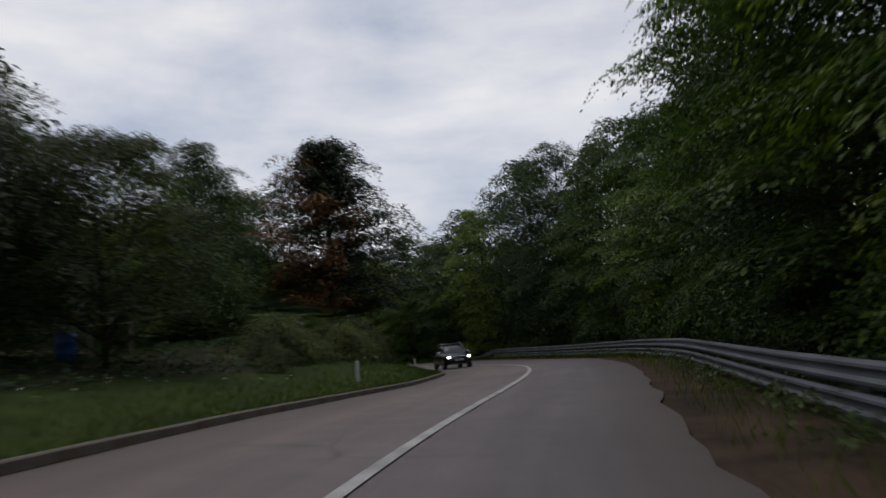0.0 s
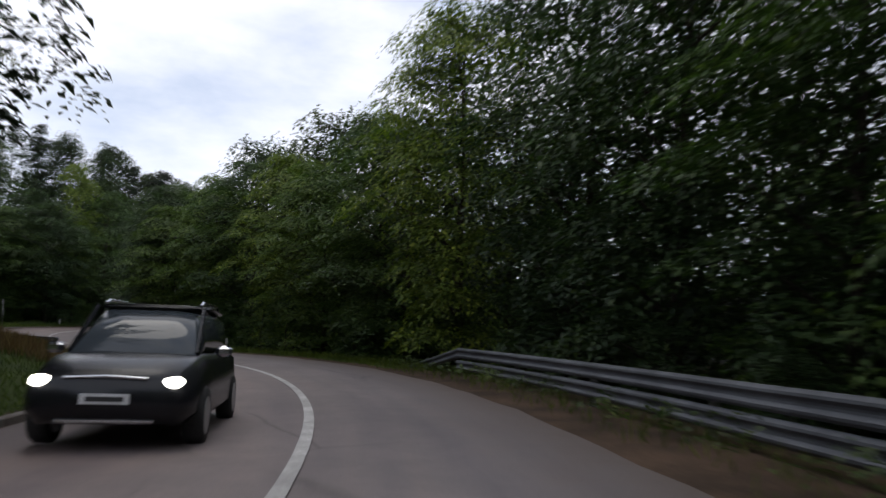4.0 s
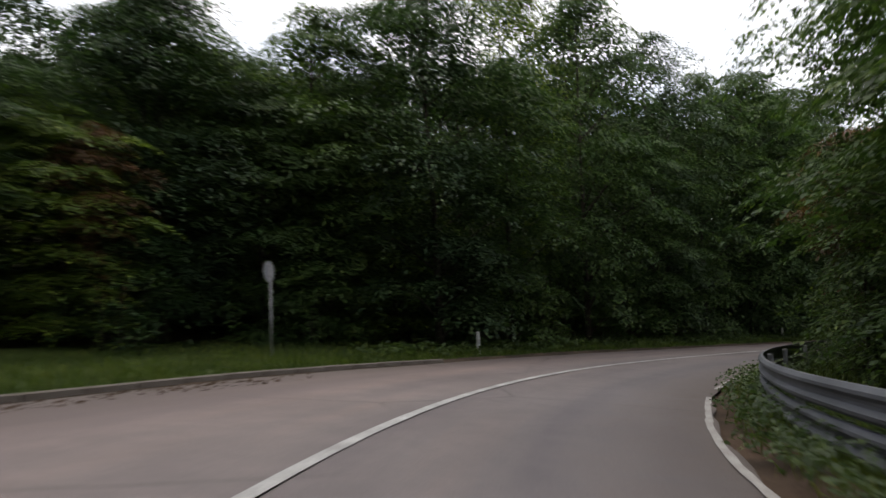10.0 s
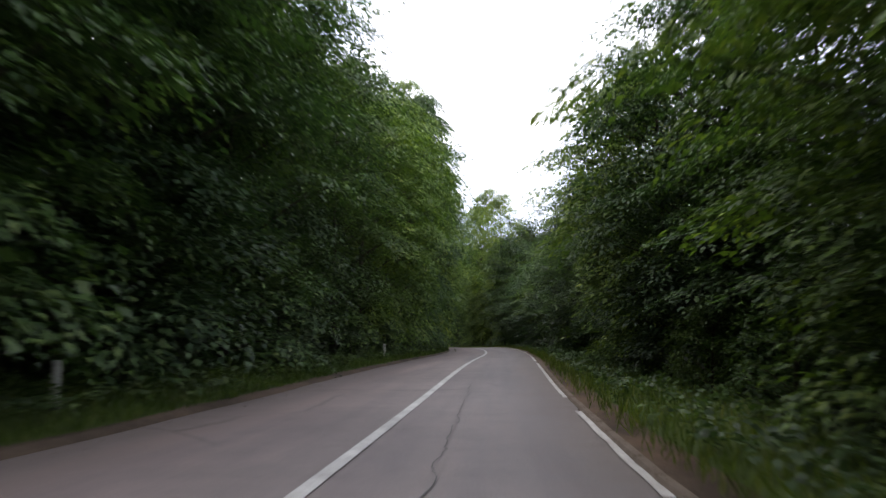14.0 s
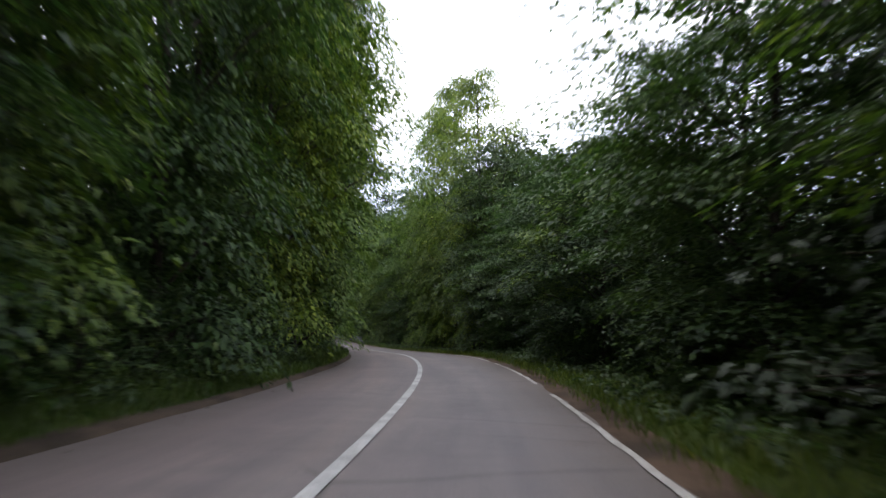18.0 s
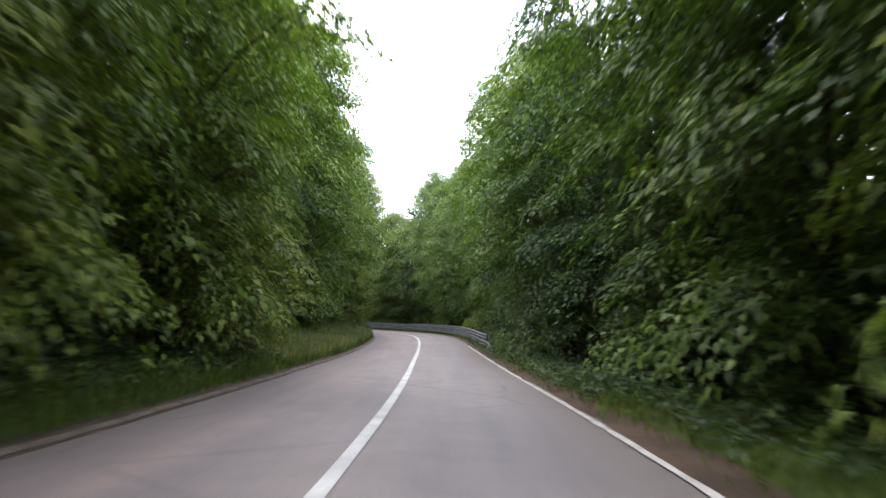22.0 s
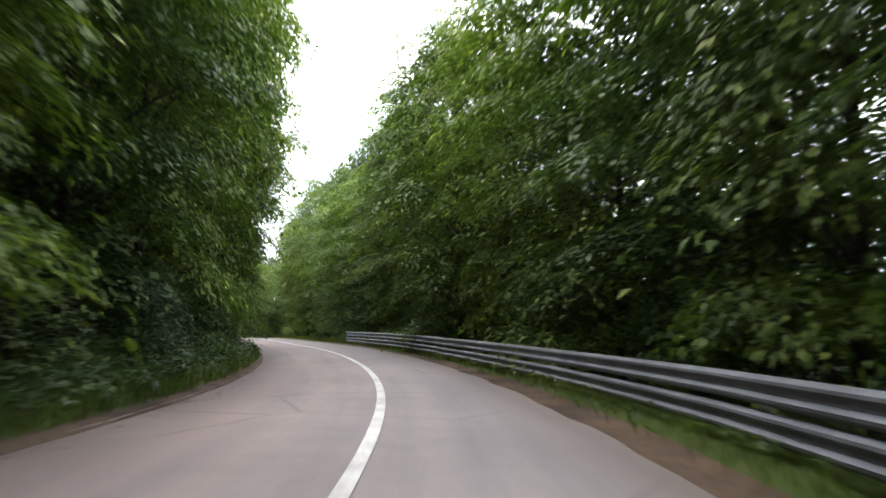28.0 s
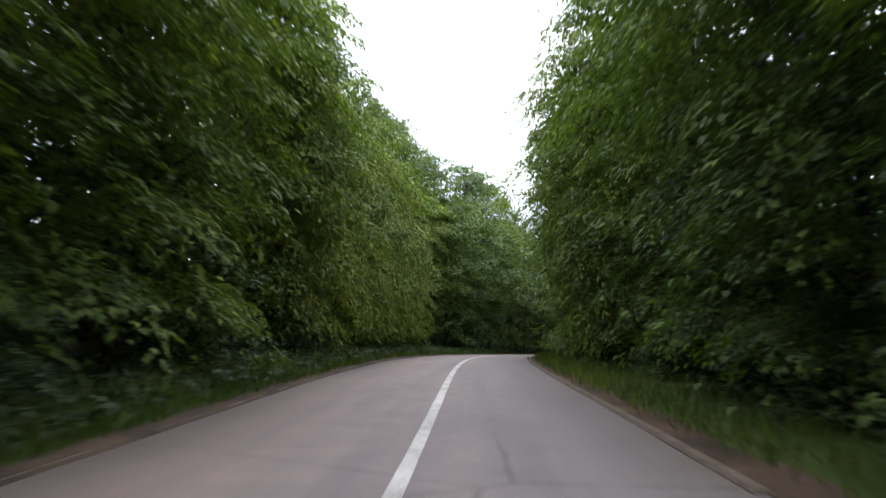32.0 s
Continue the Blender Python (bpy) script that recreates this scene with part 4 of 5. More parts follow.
W_BEAM = [(0.0, 0.155), (0.03, 0.15), (0.075, 0.11), (0.08, 0.075), (0.035, 0.03), (0.03, 0.0), (0.035, -0.03), (0.08, -0.075),
          (0.075, -0.11), (0.03, -0.15), (0.0, -0.155)]
W_BACK = [(a - 0.012, b * 0.985) for a, b in reversed(W_BEAM)]
LOW_BEAM = W_BEAM + W_BACK


def guardrail(label, s0, s1, off, side, low=True, end0="plain", end1="plain", seg=4.0, height=0.68):
    """A corrugated steel rail on posts along the verge; off(s) is its offset from the middle line; side is +1 right of the road."""
    ob = thing("guardrail", label, "guardrail", Matrix(), "guard rails")

    def station(s, dz):
        o = off(s)
        e = (width_right(s) if side > 0 else -width_left(s))
        p = place(s, o)
        p.z = place(s, e).z + verge_rise(s, side, abs(o - e)) + dz
        return p, side_vec(s) * -side, Vector((0, 0, 1))

    s = s0
    while s < s1 - 0.2:
        e = min(s + seg, s1)
        at = [station(q, height) for q in np.linspace(s, e + 0.06, 5)]
        at = [(p + sd * (0.004 if i > 2 else 0.0), sd, up) for i, (p, sd, up) in enumerate(at)]
        part("beam", Shape().sweep(W_BEAM + W_BACK, at), STEEL, ob, smooth=False)
        if low:
            part("lower_beam", Shape().sweep(LOW_BEAM, [station(q, height - 0.37) for q in np.linspace(s, e + 0.06, 5)]), STEEL, ob)
        p, sd, up = station(s + 0.25, 0)
        turn = Matrix.Translation(p - sd * 0.1) @ Matrix.Rotation(heading(s), 4, "Z")
        post = Shape().box((0.012, 0.11, height + 0.7), turn @ pose(-0.03, 0, (height - 0.7) / 2 + 0.08))
        post.box((0.05, 0.012, height + 0.7), turn @ pose(0, 0.05, (height - 0.7) / 2 + 0.08)).box((0.05, 0.012, height + 0.7), turn @ pose(0, -0.05, (height - 0.7) / 2 + 0.08))
        part("post", post, POSTSTEEL, ob)
        part("bracket", Shape().box((0.1, 0.09, 0.18), turn @ pose(0, 0.02 * side, height), 0.01), POSTSTEEL, ob)
        s = e
    for q, kind, d in ((s0, end0, -1), (s1, end1, 1)):
        if kind == "down":
            st = []
            for i in range(6):
                w = i / 5
                p, sd, up = station(q + d * 4.0 * w, height - (height + 0.1) * w)
                st.append((p, sd, up))
            part("end_beam", Shape().sweep(W_BEAM + W_BACK, st if d > 0 else st[::-1]), STEEL, ob, "rail end ramped down into the ground")
        elif kind == "cap":
            p, sd, up = station(q + d * 0.12, height)
            turn = Matrix.Translation(p) @ Matrix.Rotation(heading(q), 4, "Z")
            st = [station(q + d * (3.4 * w), height - 0.37 - (height - 0.2) * w * w) for w in np.linspace(0, 1, 6)]
            part("end_beam", Shape().sweep(W_BEAM + W_BACK, st if d > 0 else st[::-1]), STEEL, ob, "lower rail ramped down into the ground")
            part("end_cap", Shape().box((0.42, 0.1, 0.33), turn, 0.03), STEEL, ob, "flat steel end piece")
    return ob


# ---------------------------------------------------------------- delineator posts
def delineator_model():
    ob = thing("delineator_post", "white plastic delineator post with a red reflector in the grass", "road post", group="delineator posts")
    sec = [(-0.06, -0.035), (-0.03, -0.05), (0.03, -0.05), (0.06, -0.035), (0.06, 0.02), (0.0, 0.06), (-0.06, 0.02)]
    up = []
    for z, k, sl in ((-0.25, 1, 0), (0.48, 1, 0), (0.66, 0.96, 0.0), (0.71, 0.9, 0.05)):
        up.append([(a * k, b * k, z - sl * (b + 0.05) * 6 * 0.1) for a, b in sec])
    n = len(sec)
    f = [(i * n + j, i * n + (j + 1) % n, i * n + n + (j + 1) % n, i * n + n + j) for i in range(3) for j in range(n)]
    f += [tuple(range(n - 1, -1, -1)), tuple(range(3 * n, 4 * n))]
    part("post", Shape().add([q for r in up for q in r], f), WHITEPLASTIC, ob)
    part("reflector", Shape().box((0.035, 0.01, 0.17), pose(0.012, -0.053, 0.55), 0.004), REDLENS, ob, "red reflector")
    return ob


POST = delineator_model()
_posts = []


def delineator(x, y, turn, lean=0.0):
    m = pose(x, y, ground(x, y), 0, lean, turn)
    if not _posts:
        POST.matrix_basis = m
        _posts.append(POST)
    else:
        _posts.append(copy_thing(POST, m))

# single trees that stand out
away = place(51, -9.8)
stand_by("p3", 51, -9.8, 1.0, math.degrees(math.atan2(-away.y, -away.x)) - 40 - 229)
stand_by("g1", 18.8, -11.4, 0.9, 40)
stand_by("g1", 15.5, -13.0, 0.85, 160)
stand_by("g1", 9, -12.5, 0.8, 250)
stand_by("o1", 14.5, -17.5, 0.95, 140)
stand_by("c1", 21.5, -17.5, 0.75, 10)
stand_by("c1", 8, -17, 0.8, 10)
stand_by("b2", 30, -17, 0.75, 80)
stand_by("c1", 42, -17, 0.85, 80)
for q, off, k in ((27, -9.6, 1.0), (33, -8.2, 0.95), (37, -8.6, 1.1), (41, -8.8, 1.0), (44.5, -7.8, 0.9)):
    stand_by("h1", q, off, k, 90 * k * q)
for i in range(15):
    stand_by("h1", 23 + 1.9 * i, -8.2 - 0.9 * (i % 2) - 0.4 * (i % 3), 0.5 + 0.12 * (i % 4), 67 * i)
stand_by("c1", 66, -12.0, 1.0, 30)
stand_by("o1", 73, -12.5, 1.2, 100, 1.2)
stand_by("a1", 158, -6.0, 1.3, None, 1.1)
stand_by("b1", 243, 6.2, 0.95, None, 1.5)
stand_by("b1", 251, 6.4, 1.0, None, 1.6)
stand_by("b3", 256, 6.6, 1.0, None, 1.65)
stand_by("b3", 311, -6.4, 1.15)
stand_by("b3", 362, -6.8, 1.25)
stand_by("b1", 361, 6.8, 1.1)
stand_by("y1", 269, -6.0, 0.95)
stand_by("y1", 265.5, -6.2, 1.0, None, 1.25)
stand_by("y1", 252, -5.6, 1.1, None, 1.7)
stand_by("y1", 305, -5.6, 0.9)
stand_by("e3", 274.5, 5.2, 1.1)
stand_by("e3", 277.5, 5.0, 0.9)
stand_by("c1", 164, -6.4, 1.2)
stand_by("a2", 170, -6.4, 1.25)
stand_by("b1", 221, -6.2, 1.2, None, 1.15)
stand_by("b3", 233, -6.2, 1.2, None, 1.15)
stand_by("b1", 352, -6.3, 1.2, None, 1.15)
stand_by("b1", 357, -5.9, 1.35, None, 1.15)
stand_by("b2", 250, -6.6, 1.25)
stand_by("b1", 284, -7.0, 1.2)
stand_by("o1", 78, -11.5, 1.2, 70, 1.1)
stand_by("o1", 90, -17, 1.25, 150, 1.15)
stand_by("o1", 98, -18.5, 1.2, 20, 1.1)
stand_by("o1", 108, -24, 1.3, 20, 1.2)
stand_by("o1", 112, -25, 1.2, 90, 1.1)
stand("c2", -40.6, 79.6, 1.15, -48)
stand("c2", -44.5, 75.5, 0.95, 70)
stand("o1", -43.5, 76.0, 1.15, 10, 1.2)
stand("e2", -39.2, 78.0, 1.1, 60)
stand("o1", -54.3, 91.3, 1.1, 30, 0.95)
stand("o1", -56.0, 94.6, 1.08, 130, 1.0)
for q, off in ((426, -6.5), (432, -6.0), (438, -5.2), (444, -4.6), (449, -3.0)):
    stand_by("b3", q, off, 1.0)
    stand_by("e2", q + 1, off + 1.2, 1.1)
# these bright leaf colours stand in for open sky light at the road's end
for q, off in ((392, -6.6), (398, -6.4), (405, -6.5), (412, -6.6), (396, 7.0), (404, 7.0), (412, 7.0)):
    stand_by("y1", q, off, 1.2, None, 1.6)
stand("k1", -56.0, 103.2, 0.62, -30, 1.3)
stand_by("k1", 139.5, 6.2, 1.05)
stand_by("k1", 136.0, 6.3, 0.95)
for q in (131, 134, 137, 140, 143):
    stand_by("e2", q, 6.6, 1.0)
stand_by("p2", 108, 7.6, 1.0, 20)
stand_by("p2", 200.5, 6.8, 0.85, 80)
stand_by("p1", 136, -47, 0.82)
stand_by("p1", 133, -52, 0.7)
stand_by("p1", 128, -50, 0.75)
stand_by("c1", 59, -17.3, 1.0, 250)
stand_by("a1", 66, -18, 1.1, 250)
stand_by("p2", 170, 8.0, 0.75, 80)
for i in range(9):
    stand_by("e2", 5 + 3.6 * i, -15.5 - 2.5 * (i % 2), 1.0 + 0.12 * (i % 3), 70 * i)
# the wood on the hill beyond the bus stop
for i in range(60):
    w = (i - 29.5) * 1.9
    x, y = -113 + 0.68 * w + RNG.uniform(-4, 4), 157 + 0.73 * w + RNG.uniform(-4, 4)
    top = 24.0 + RNG.uniform(-1.5, 1.0) + (1.8 if i % 5 == 2 else 0.0) - ground(x, y)
    key, tall = (("p1", 13.5), ("d2", 13.6), ("d1", 14.2), ("c1", 13.6), ("d2", 13.6))[(i + 3) % 5]
    stand(key, x, y, 1.25, math.degrees(math.atan2(60 - y, -5 - x)), min(1.5, max(0.5, top / tall / 1.25)))
for i in range(150):
    x, y = -118 + RNG.uniform(-58, 62), 160 + RNG.uniform(-62, 55)
    if clear(x, y, 42):
        WOOD.append((x, y, RNG.uniform(10, 12.5), RNG.uniform()))
# the trees behind the bus stop stand in a close row
curve = [Vector(q) for q in ((-50, 73), (-54, 84), (-56.5, 93), (-57.5, 101), (-57.5, 108), (-56, 116))]
i = 0
for a, c in zip(curve, curve[1:]):
    n = int((c - a).length / 2.7)
    for j in range(n):
        q = a + (c - a) * ((j + 0.5) / n)
        v = Vector((-43, 96)) - q
        turn = math.degrees(math.atan2(v.y, v.x))
        at = nearest(q.x, q.y)[0]
        f = np.interp(at, [117, 119, 121, 123, 125, 127, 131], [0.88, 0.9, 0.86, 0.92, 0.97, 0.98, 0.95])
        f *= np.interp(q.y, [96, 98.5, 103.5, 107], [1.0, 0.76, 0.76, 1.0])
        stand("o1" if at < 120.5 else ("a1", "b2", "c1", "a2")[i % 4], q.x + RNG.uniform(-0.8, 0.8), q.y, RNG.uniform(0.85, 1.05), turn + RNG.uniform(-20, 20), f * RNG.uniform(0.9, 1.05))
        stand(("c1", "a2", "b2")[i % 3], q.x - 4.2 + RNG.uniform(-0.8, 0.8), q.y + 0.6, 1.1, turn, 0.82 * f * RNG.uniform(0.95, 1.1))
        if i % 2:
            stand("e2", q.x + 1.6, q.y + 0.9, RNG.uniform(0.7, 1.0), turn)
        i += 1
# the wood closes the road's end and the place behind the start
for i in range(46):
    a = S_B + 3 + (i % 5) * 5
    stand_by(("d1", "d2", "a1")[i % 3], S_B - 3, (i - 23) * 1.6, 1.0) if i % 4 == 0 else WOOD.append((*place(S_B - 3, (i - 23) * 1.7).xy + Vector((RNG.uniform(-9, -1), RNG.uniform(0, 9))), 15, RNG.uniform()))
deep_wood()

# ---------------------------------------------------------------- grass and weeds
def along(s, off, side):
    """Ground points for many stations and offsets at once."""
    h = np.interp(s, SS, _th)
    edge = np.interp(s, S_WIDE, LEFTS) if side < 0 else np.interp(s, S12, RIGHTS)
    d = off - edge
    if side < 0:
        rise = 0.06 + np.interp(s, S_LEFT, RISE_LEFT) * np.clip(np.minimum(d, 9) - 0.6, 0, None)
    else:
        rise = -0.03 + np.interp(s, S_RIGHT, RISE_RIGHT) * np.clip(np.minimum(d, 14) - 1.6, 0, None)
    z = np.interp(s, SS, RZ) + np.interp(s, S12, BANKS) * np.clip(side * edge, -12, 6) + rise
    return np.stack([np.interp(s, SS, RX) + np.sin(h) * off * side, np.interp(s, SS, RY) - np.cos(h) * off * side, z], 1), edge


def blades(name, label, s, off, side, height, width, mat, lean=0.35, seed=3):
    rng = np.random.default_rng(seed)
    n = len(s)
    p, _ = along(s, off, side)
    ax = np.stack([rng.normal(0, lean, n), rng.normal(0, lean, n), np.ones(n)], 1)
    nr = rng.normal(0, 1, (n, 3))
    nr[:, 2] *= 0.2
    c = p + ax / np.linalg.norm(ax, axis=1, keepdims=True) * (height * 0.45)[:, None]
    ob = part(name, quads_mesh(name, leaf_quads(c, ax, nr, height, width, 0.3), mat), mat)
    return tagged(ob, label, "grass", kind="stuff")


rng = np.random.default_rng(8)
n = 110000
s = rng.uniform(S_A, S_B - 4, n)
e = np.interp(s, S_WIDE, LEFTS)
d = np.where(rng.uniform(size=n) < 0.4, 0.13 + rng.gamma(1.3, 0.3, n), 0.25 + rng.gamma(1.6, 1.15, n))
keep = d < 6.5
s, e, d = s[keep], e[keep], d[keep]
hl = np.interp(s, [0, 60, 70, 92, 98, 125, 135, 200, 232, 345, 360], [0.16, 0.16, 0.4, 0.45, 0.22, 0.22, 0.3, 0.3, 0.5, 0.5, 0.35])
hl = hl * rng.uniform(0.55, 1.35, len(s)) * np.clip(0.5 + d * 0.6, 0.5, 1.15)
blades("grass_left", "green grass along the verge, taller in places", s, e + d, -1, hl, 0.012 + 0.014 * rng.uniform(size=len(s)), GRASS)
n = 60000
s = rng.uniform(S_A, S_B - 4, n)
e = np.interp(s, S12, RIGHTS)
d = np.interp(s, [0, 60, 95, 150, 280, 300, 365, 380], [0.4, 0.6, 0.3, 0.3, 0.5, 0.9, 0.9, 0.3]) * rng.uniform(0.05, 1.1, n) ** 0.7 + rng.gamma(1.6, 0.8, n)
keep = (s > 62) | (rng.uniform(size=n) < 0.3)
s, e, d = s[keep], e[keep], d[keep]
n = len(s)
hr = 0.28 * rng.uniform(0.5, 1.5, n)
blades("grass_right", "thin green grass and weeds on the verge", s, e + d, 1, hr, 0.012 + 0.014 * rng.uniform(size=n), GRASS, seed=4)
n = 14000
s = rng.uniform(93, 132, n)
blades("lawn_grass", "mown green grass round the bus stop", s, np.interp(s, S_WIDE, LEFTS) + rng.uniform(0.3, 9.5, n), -1, rng.uniform(0.1, 0.26, n),
       0.014 + 0.014 * rng.uniform(size=n), GRASS, 0.4, 6)
n = 24000
s = rng.uniform(266, 312, n)
blades("meadow_grass", "tall pale grass with seed heads on the verge", s, np.interp(s, S_WIDE, LEFTS) + 0.28 + rng.gamma(1.7, 0.9, n), -1, rng.uniform(0.3, 0.85, n),
       0.02 + 0.025 * rng.uniform(size=n), STRAW, 0.4, 7)
n = 2500
s = rng.uniform(342, 400, n)
blades("far_grass", "pale grass among the roadside weeds", s, np.interp(s, S_WIDE, LEFTS) + 0.5 + rng.gamma(2.0, 0.8, n), -1, rng.uniform(0.3, 0.7, n),
       0.014 + 0.016 * rng.uniform(size=n), STRAW, 0.4, 9)
n = 14000
s = rng.uniform(62, 92, n)
blades("dry_grass", "reddish dry grass on the bank above the bend", s, np.interp(s, S_WIDE, LEFTS) + 1.2 + rng.gamma(2.2, 1.2, n), -1, rng.uniform(0.3, 0.75, n),
       0.012 + 0.014 * rng.uniform(size=n), DRYGRASS, 0.45, 5)


def weeds(name, label, s0, s1, n, side, d0, d1, tall, leaf, mat, seed):
    """Low broad-leaved plants as loose clumps of leaves."""
    rng = np.random.default_rng(seed)
    s = rng.uniform(s0, s1, n)
    e = np.interp(s, S_WIDE, LEFTS) if side < 0 else np.interp(s, S12, RIGHTS)
    p, _ = along(s, e + rng.uniform(d0, d1, n), side)
    p[:, 2] += tall * rng.uniform(0.3, 1.0, n)
    o = rng.normal(0, 1, (n, 3))
    o[:, 2] = 0.3
    ob = part(name, quads_mesh(name, sprays(p, o, 9, leaf, tall * 0.7, 0.3, rng, 2.0), mat), mat)
    return tagged(ob, label, "weeds", kind="stuff")


weeds("bank_weeds", "leafy weeds and creepers covering the bank", 304, 348, 2400, -1, 0.4, 5.0, 0.5, 0.15, LEAF_BUSH, 31)
weeds("roadside_weeds", "low leafy weeds under the trees", 126, 232, 1900, -1, 0.6, 3.6, 0.34, 0.13, LEAF_BUSH, 32)
weeds("meadow_weeds", "tall flowering weeds in the grass", 232, 296, 1300, -1, 0.6, 3.8, 0.42, 0.12, LEAF_BUSH, 33)
weeds("verge_weeds", "low leafy weeds beside the road", 344, S_B - 6, 2400, -1, 0.45, 3.6, 0.36, 0.14, LEAF_BUSH, 34)
weeds("garden_weeds", "dark grass and weeds under the garden trees", 0, 46, 2600, -1, 4.5, 15.0, 0.26, 0.13, LEAF_C, 39)
weeds("rail_weeds", "weeds growing under the guard rail", 90, 146, 1500, 1, 0.15, 1.3, 0.42, 0.09, LEAF_BUSH, 35)
weeds("edge_weeds", "leafy weeds between the asphalt and the guard rail", 258, 300, 700, 1, 0.25, 2.2, 0.34, 0.1, LEAF_BUSH, 45)
weeds("ditch_weeds", "weeds growing under the guard rail", 286, 368, 420, 1, 0.7, 1.7, 0.25, 0.1, LEAF_BUSH, 36)
weeds("slope_weeds", "weeds growing in front of the guard rail", -8, 66, 700, 1, 0.9, 2.4, 0.38, 0.1, LEAF_BUSH, 37)
weeds("shade_weeds", "leafy plants in the shade of the trees", 150, 284, 1500, 1, 0.8, 3.2, 0.36, 0.13, LEAF_BUSH, 38)


def flowers(name, label, s0, s1, n, d0, d1, z0, z1, side, seed):
    rng = np.random.default_rng(seed)
    s = rng.uniform(s0, s1, n)
    e = np.interp(s, S_WIDE, LEFTS) if side < 0 else np.interp(s, S12, RIGHTS)
    p, _ = along(s, e + rng.uniform(d0, d1, n), side)
    p[:, 2] += rng.uniform(z0, z1, n)
    o = rng.normal(0, 1, (n, 3))
    ob = part(name, quads_mesh(name, sprays(p, o, 7, 0.035, 0.05, 0.2, rng, 0.6), PETAL), PETAL)
    return tagged(ob, label, "flowers", kind="stuff")


flowers("meadow_flowers", "small white meadow flowers in the grass", 2, 40, 60, 1.5, 5, 0.15, 0.4, -1, 41)
flowers("elder_flowers", "white elder blossom on the bushes", 262, 282, 26, 1.4, 2.6, 0.5, 2.3, 1, 42)
flowers("verge_flowers", "small white flowers among the weeds", 236, 296, 90, 0.8, 3.2, 0.3, 0.7, -1, 43)
flowers("far_flowers", "small white flowers among the weeds", 345, 400, 110, 0.8, 3.4, 0.35, 0.7, -1, 44)

# ---------------------------------------------------------------- guard rails in place
guardrail("grey double steel guard rail on the outside of the bend", S_A, 61, lambda s: width_right(s) + float(np.interp(s, [-10, 8, 25, 32, 61], [1.6, 1.8, 1.6, 1.7, 2.0])), 1,
          end1="down")
guardrail("grey double steel guard rail beside the lay-by entrance", 80, 98, lambda s: -width_left(s) - 0.85, -1, end0="cap", end1="down")
guardrail("grey double steel guard rail overgrown with weeds", 93.5, 146, lambda s: width_right(s) + 0.85, 1, end0="cap", end1="cap")
guardrail("long grey double steel guard rail beside the wooded slope", 284, 367, lambda s: width_right(s) + float(np.interp(s, [284, 300, 325, 345, 367], [0.65, 0.7, 1.3, 0.9, 1.0])), 1,
          end0="cap", end1="plain")

for s, off, lean in ((22.7, -5.2, 1), (47.3, -5.0, 4), (81.3, 4.12, 0), (130.5, -4.7, 0), (160, -5.0, 0), (184, -4.2, 0), (230.5, -4.6, 0), (350.8, -4.25, 0)):
    p = place(s, off)
    delineator(p.x, p.y, math.degrees(heading(s)) + 90, lean)

# ---------------------------------------------------------------- kerbs
STONE = Shape().box((0.985, 0.15, 0.34), None, 0.018).mesh("kerbstone", CONCRETE)

LOWSTONE = Shape().box((0.985, 0.15, 0.34), None, 0.03).mesh("low_kerbstone", DARKKERB)


def kerb(name, label, s0, s1, side, out, top, mesh=None):
    ob = thing(name, label, "kerb", Matrix(), kind="structure")
    s = s0
    while s < s1:
        w = lambda q: (width_right(q) if side > 0 else -width_left(q)) + side * out
        a, b = place(s, w(s)), place(s + 1, w(s + 1))
        d = b - a
        step = 1.0 / max(0.6, d.length)
        b = place(s + step, w(s + step))
        d = b - a
        m = Matrix.Translation((a + b) / 2 + Vector((0, 0, top - 0.17 + 0.012 * noise.noise((s * 1.7, 0, side))))) @ d.to_track_quat("X", "Z").to_matrix().to_4x4()
        part("kerbstone", mesh or STONE, CONCRETE, ob, at=m @ pose(0, 0.01 * noise.noise((s * 2.3, 5, 0)), 0, 0, 0, 1.2 * noise.noise((s, 9, 1))))
        s += step
    return ob


kerb("kerb_1", "weathered concrete kerb along the grass, stained brown", S_A, 80, -1, 0.05, 0.13)
kerb("kerb_2", "concrete kerb round the lay-by", 98, 126, -1, 0.05, 0.11)
kerb("kerb_3", "low concrete kerb half covered with earth", 238, 300, -1, 0.05, 0.06, LOWSTONE)
kerb("kerb_4", "low concrete kerb half covered with earth", 300, S_B - 8, -1, 0.06, 0.04, LOWSTONE)
kerb("kerb_5", "low concrete kerb beside the asphalt", 140, 186, 1, 0.02, 0.05, LOWSTONE)
kerb("kerb_6", "low concrete kerb beside the asphalt", 372, S_B - 8, 1, 0.02, 0.04, LOWSTONE)

def pebbles(name, label, s0, s1, d0, d1, n, small, big, mat, seed):
    """Loose stones and clods lying on the edge of the asphalt."""
    rng = np.random.default_rng(seed)
    sh = Shape()
    for i in range(n):
        s = s0 + (s1 - s0) * rng.beta(2, 2)
        p = place(s, -width_left(s) - d0 - (d1 - d0) * rng.beta(2, 2.4))
        r = small + (big - small) * rng.uniform() ** 3
        a = rng.uniform(0, 6.28)
        ring = [(p.x + r * rng.uniform(0.7, 1.2) * math.cos(a + k * 1.2566), p.y + r * rng.uniform(0.7, 1.2) * math.sin(a + k * 1.2566), p.z - 0.005 + r * 0.25 * rng.uniform()) for k in range(5)]
        sh.add(ring + [(p.x + r * 0.2, p.y, p.z + r * rng.uniform(0.5, 0.8))], [(k, (k + 1) % 5, 5) for k in range(5)])
    ob = part(name, sh, mat)
    return tagged(ob, label, "stones", kind="stuff")


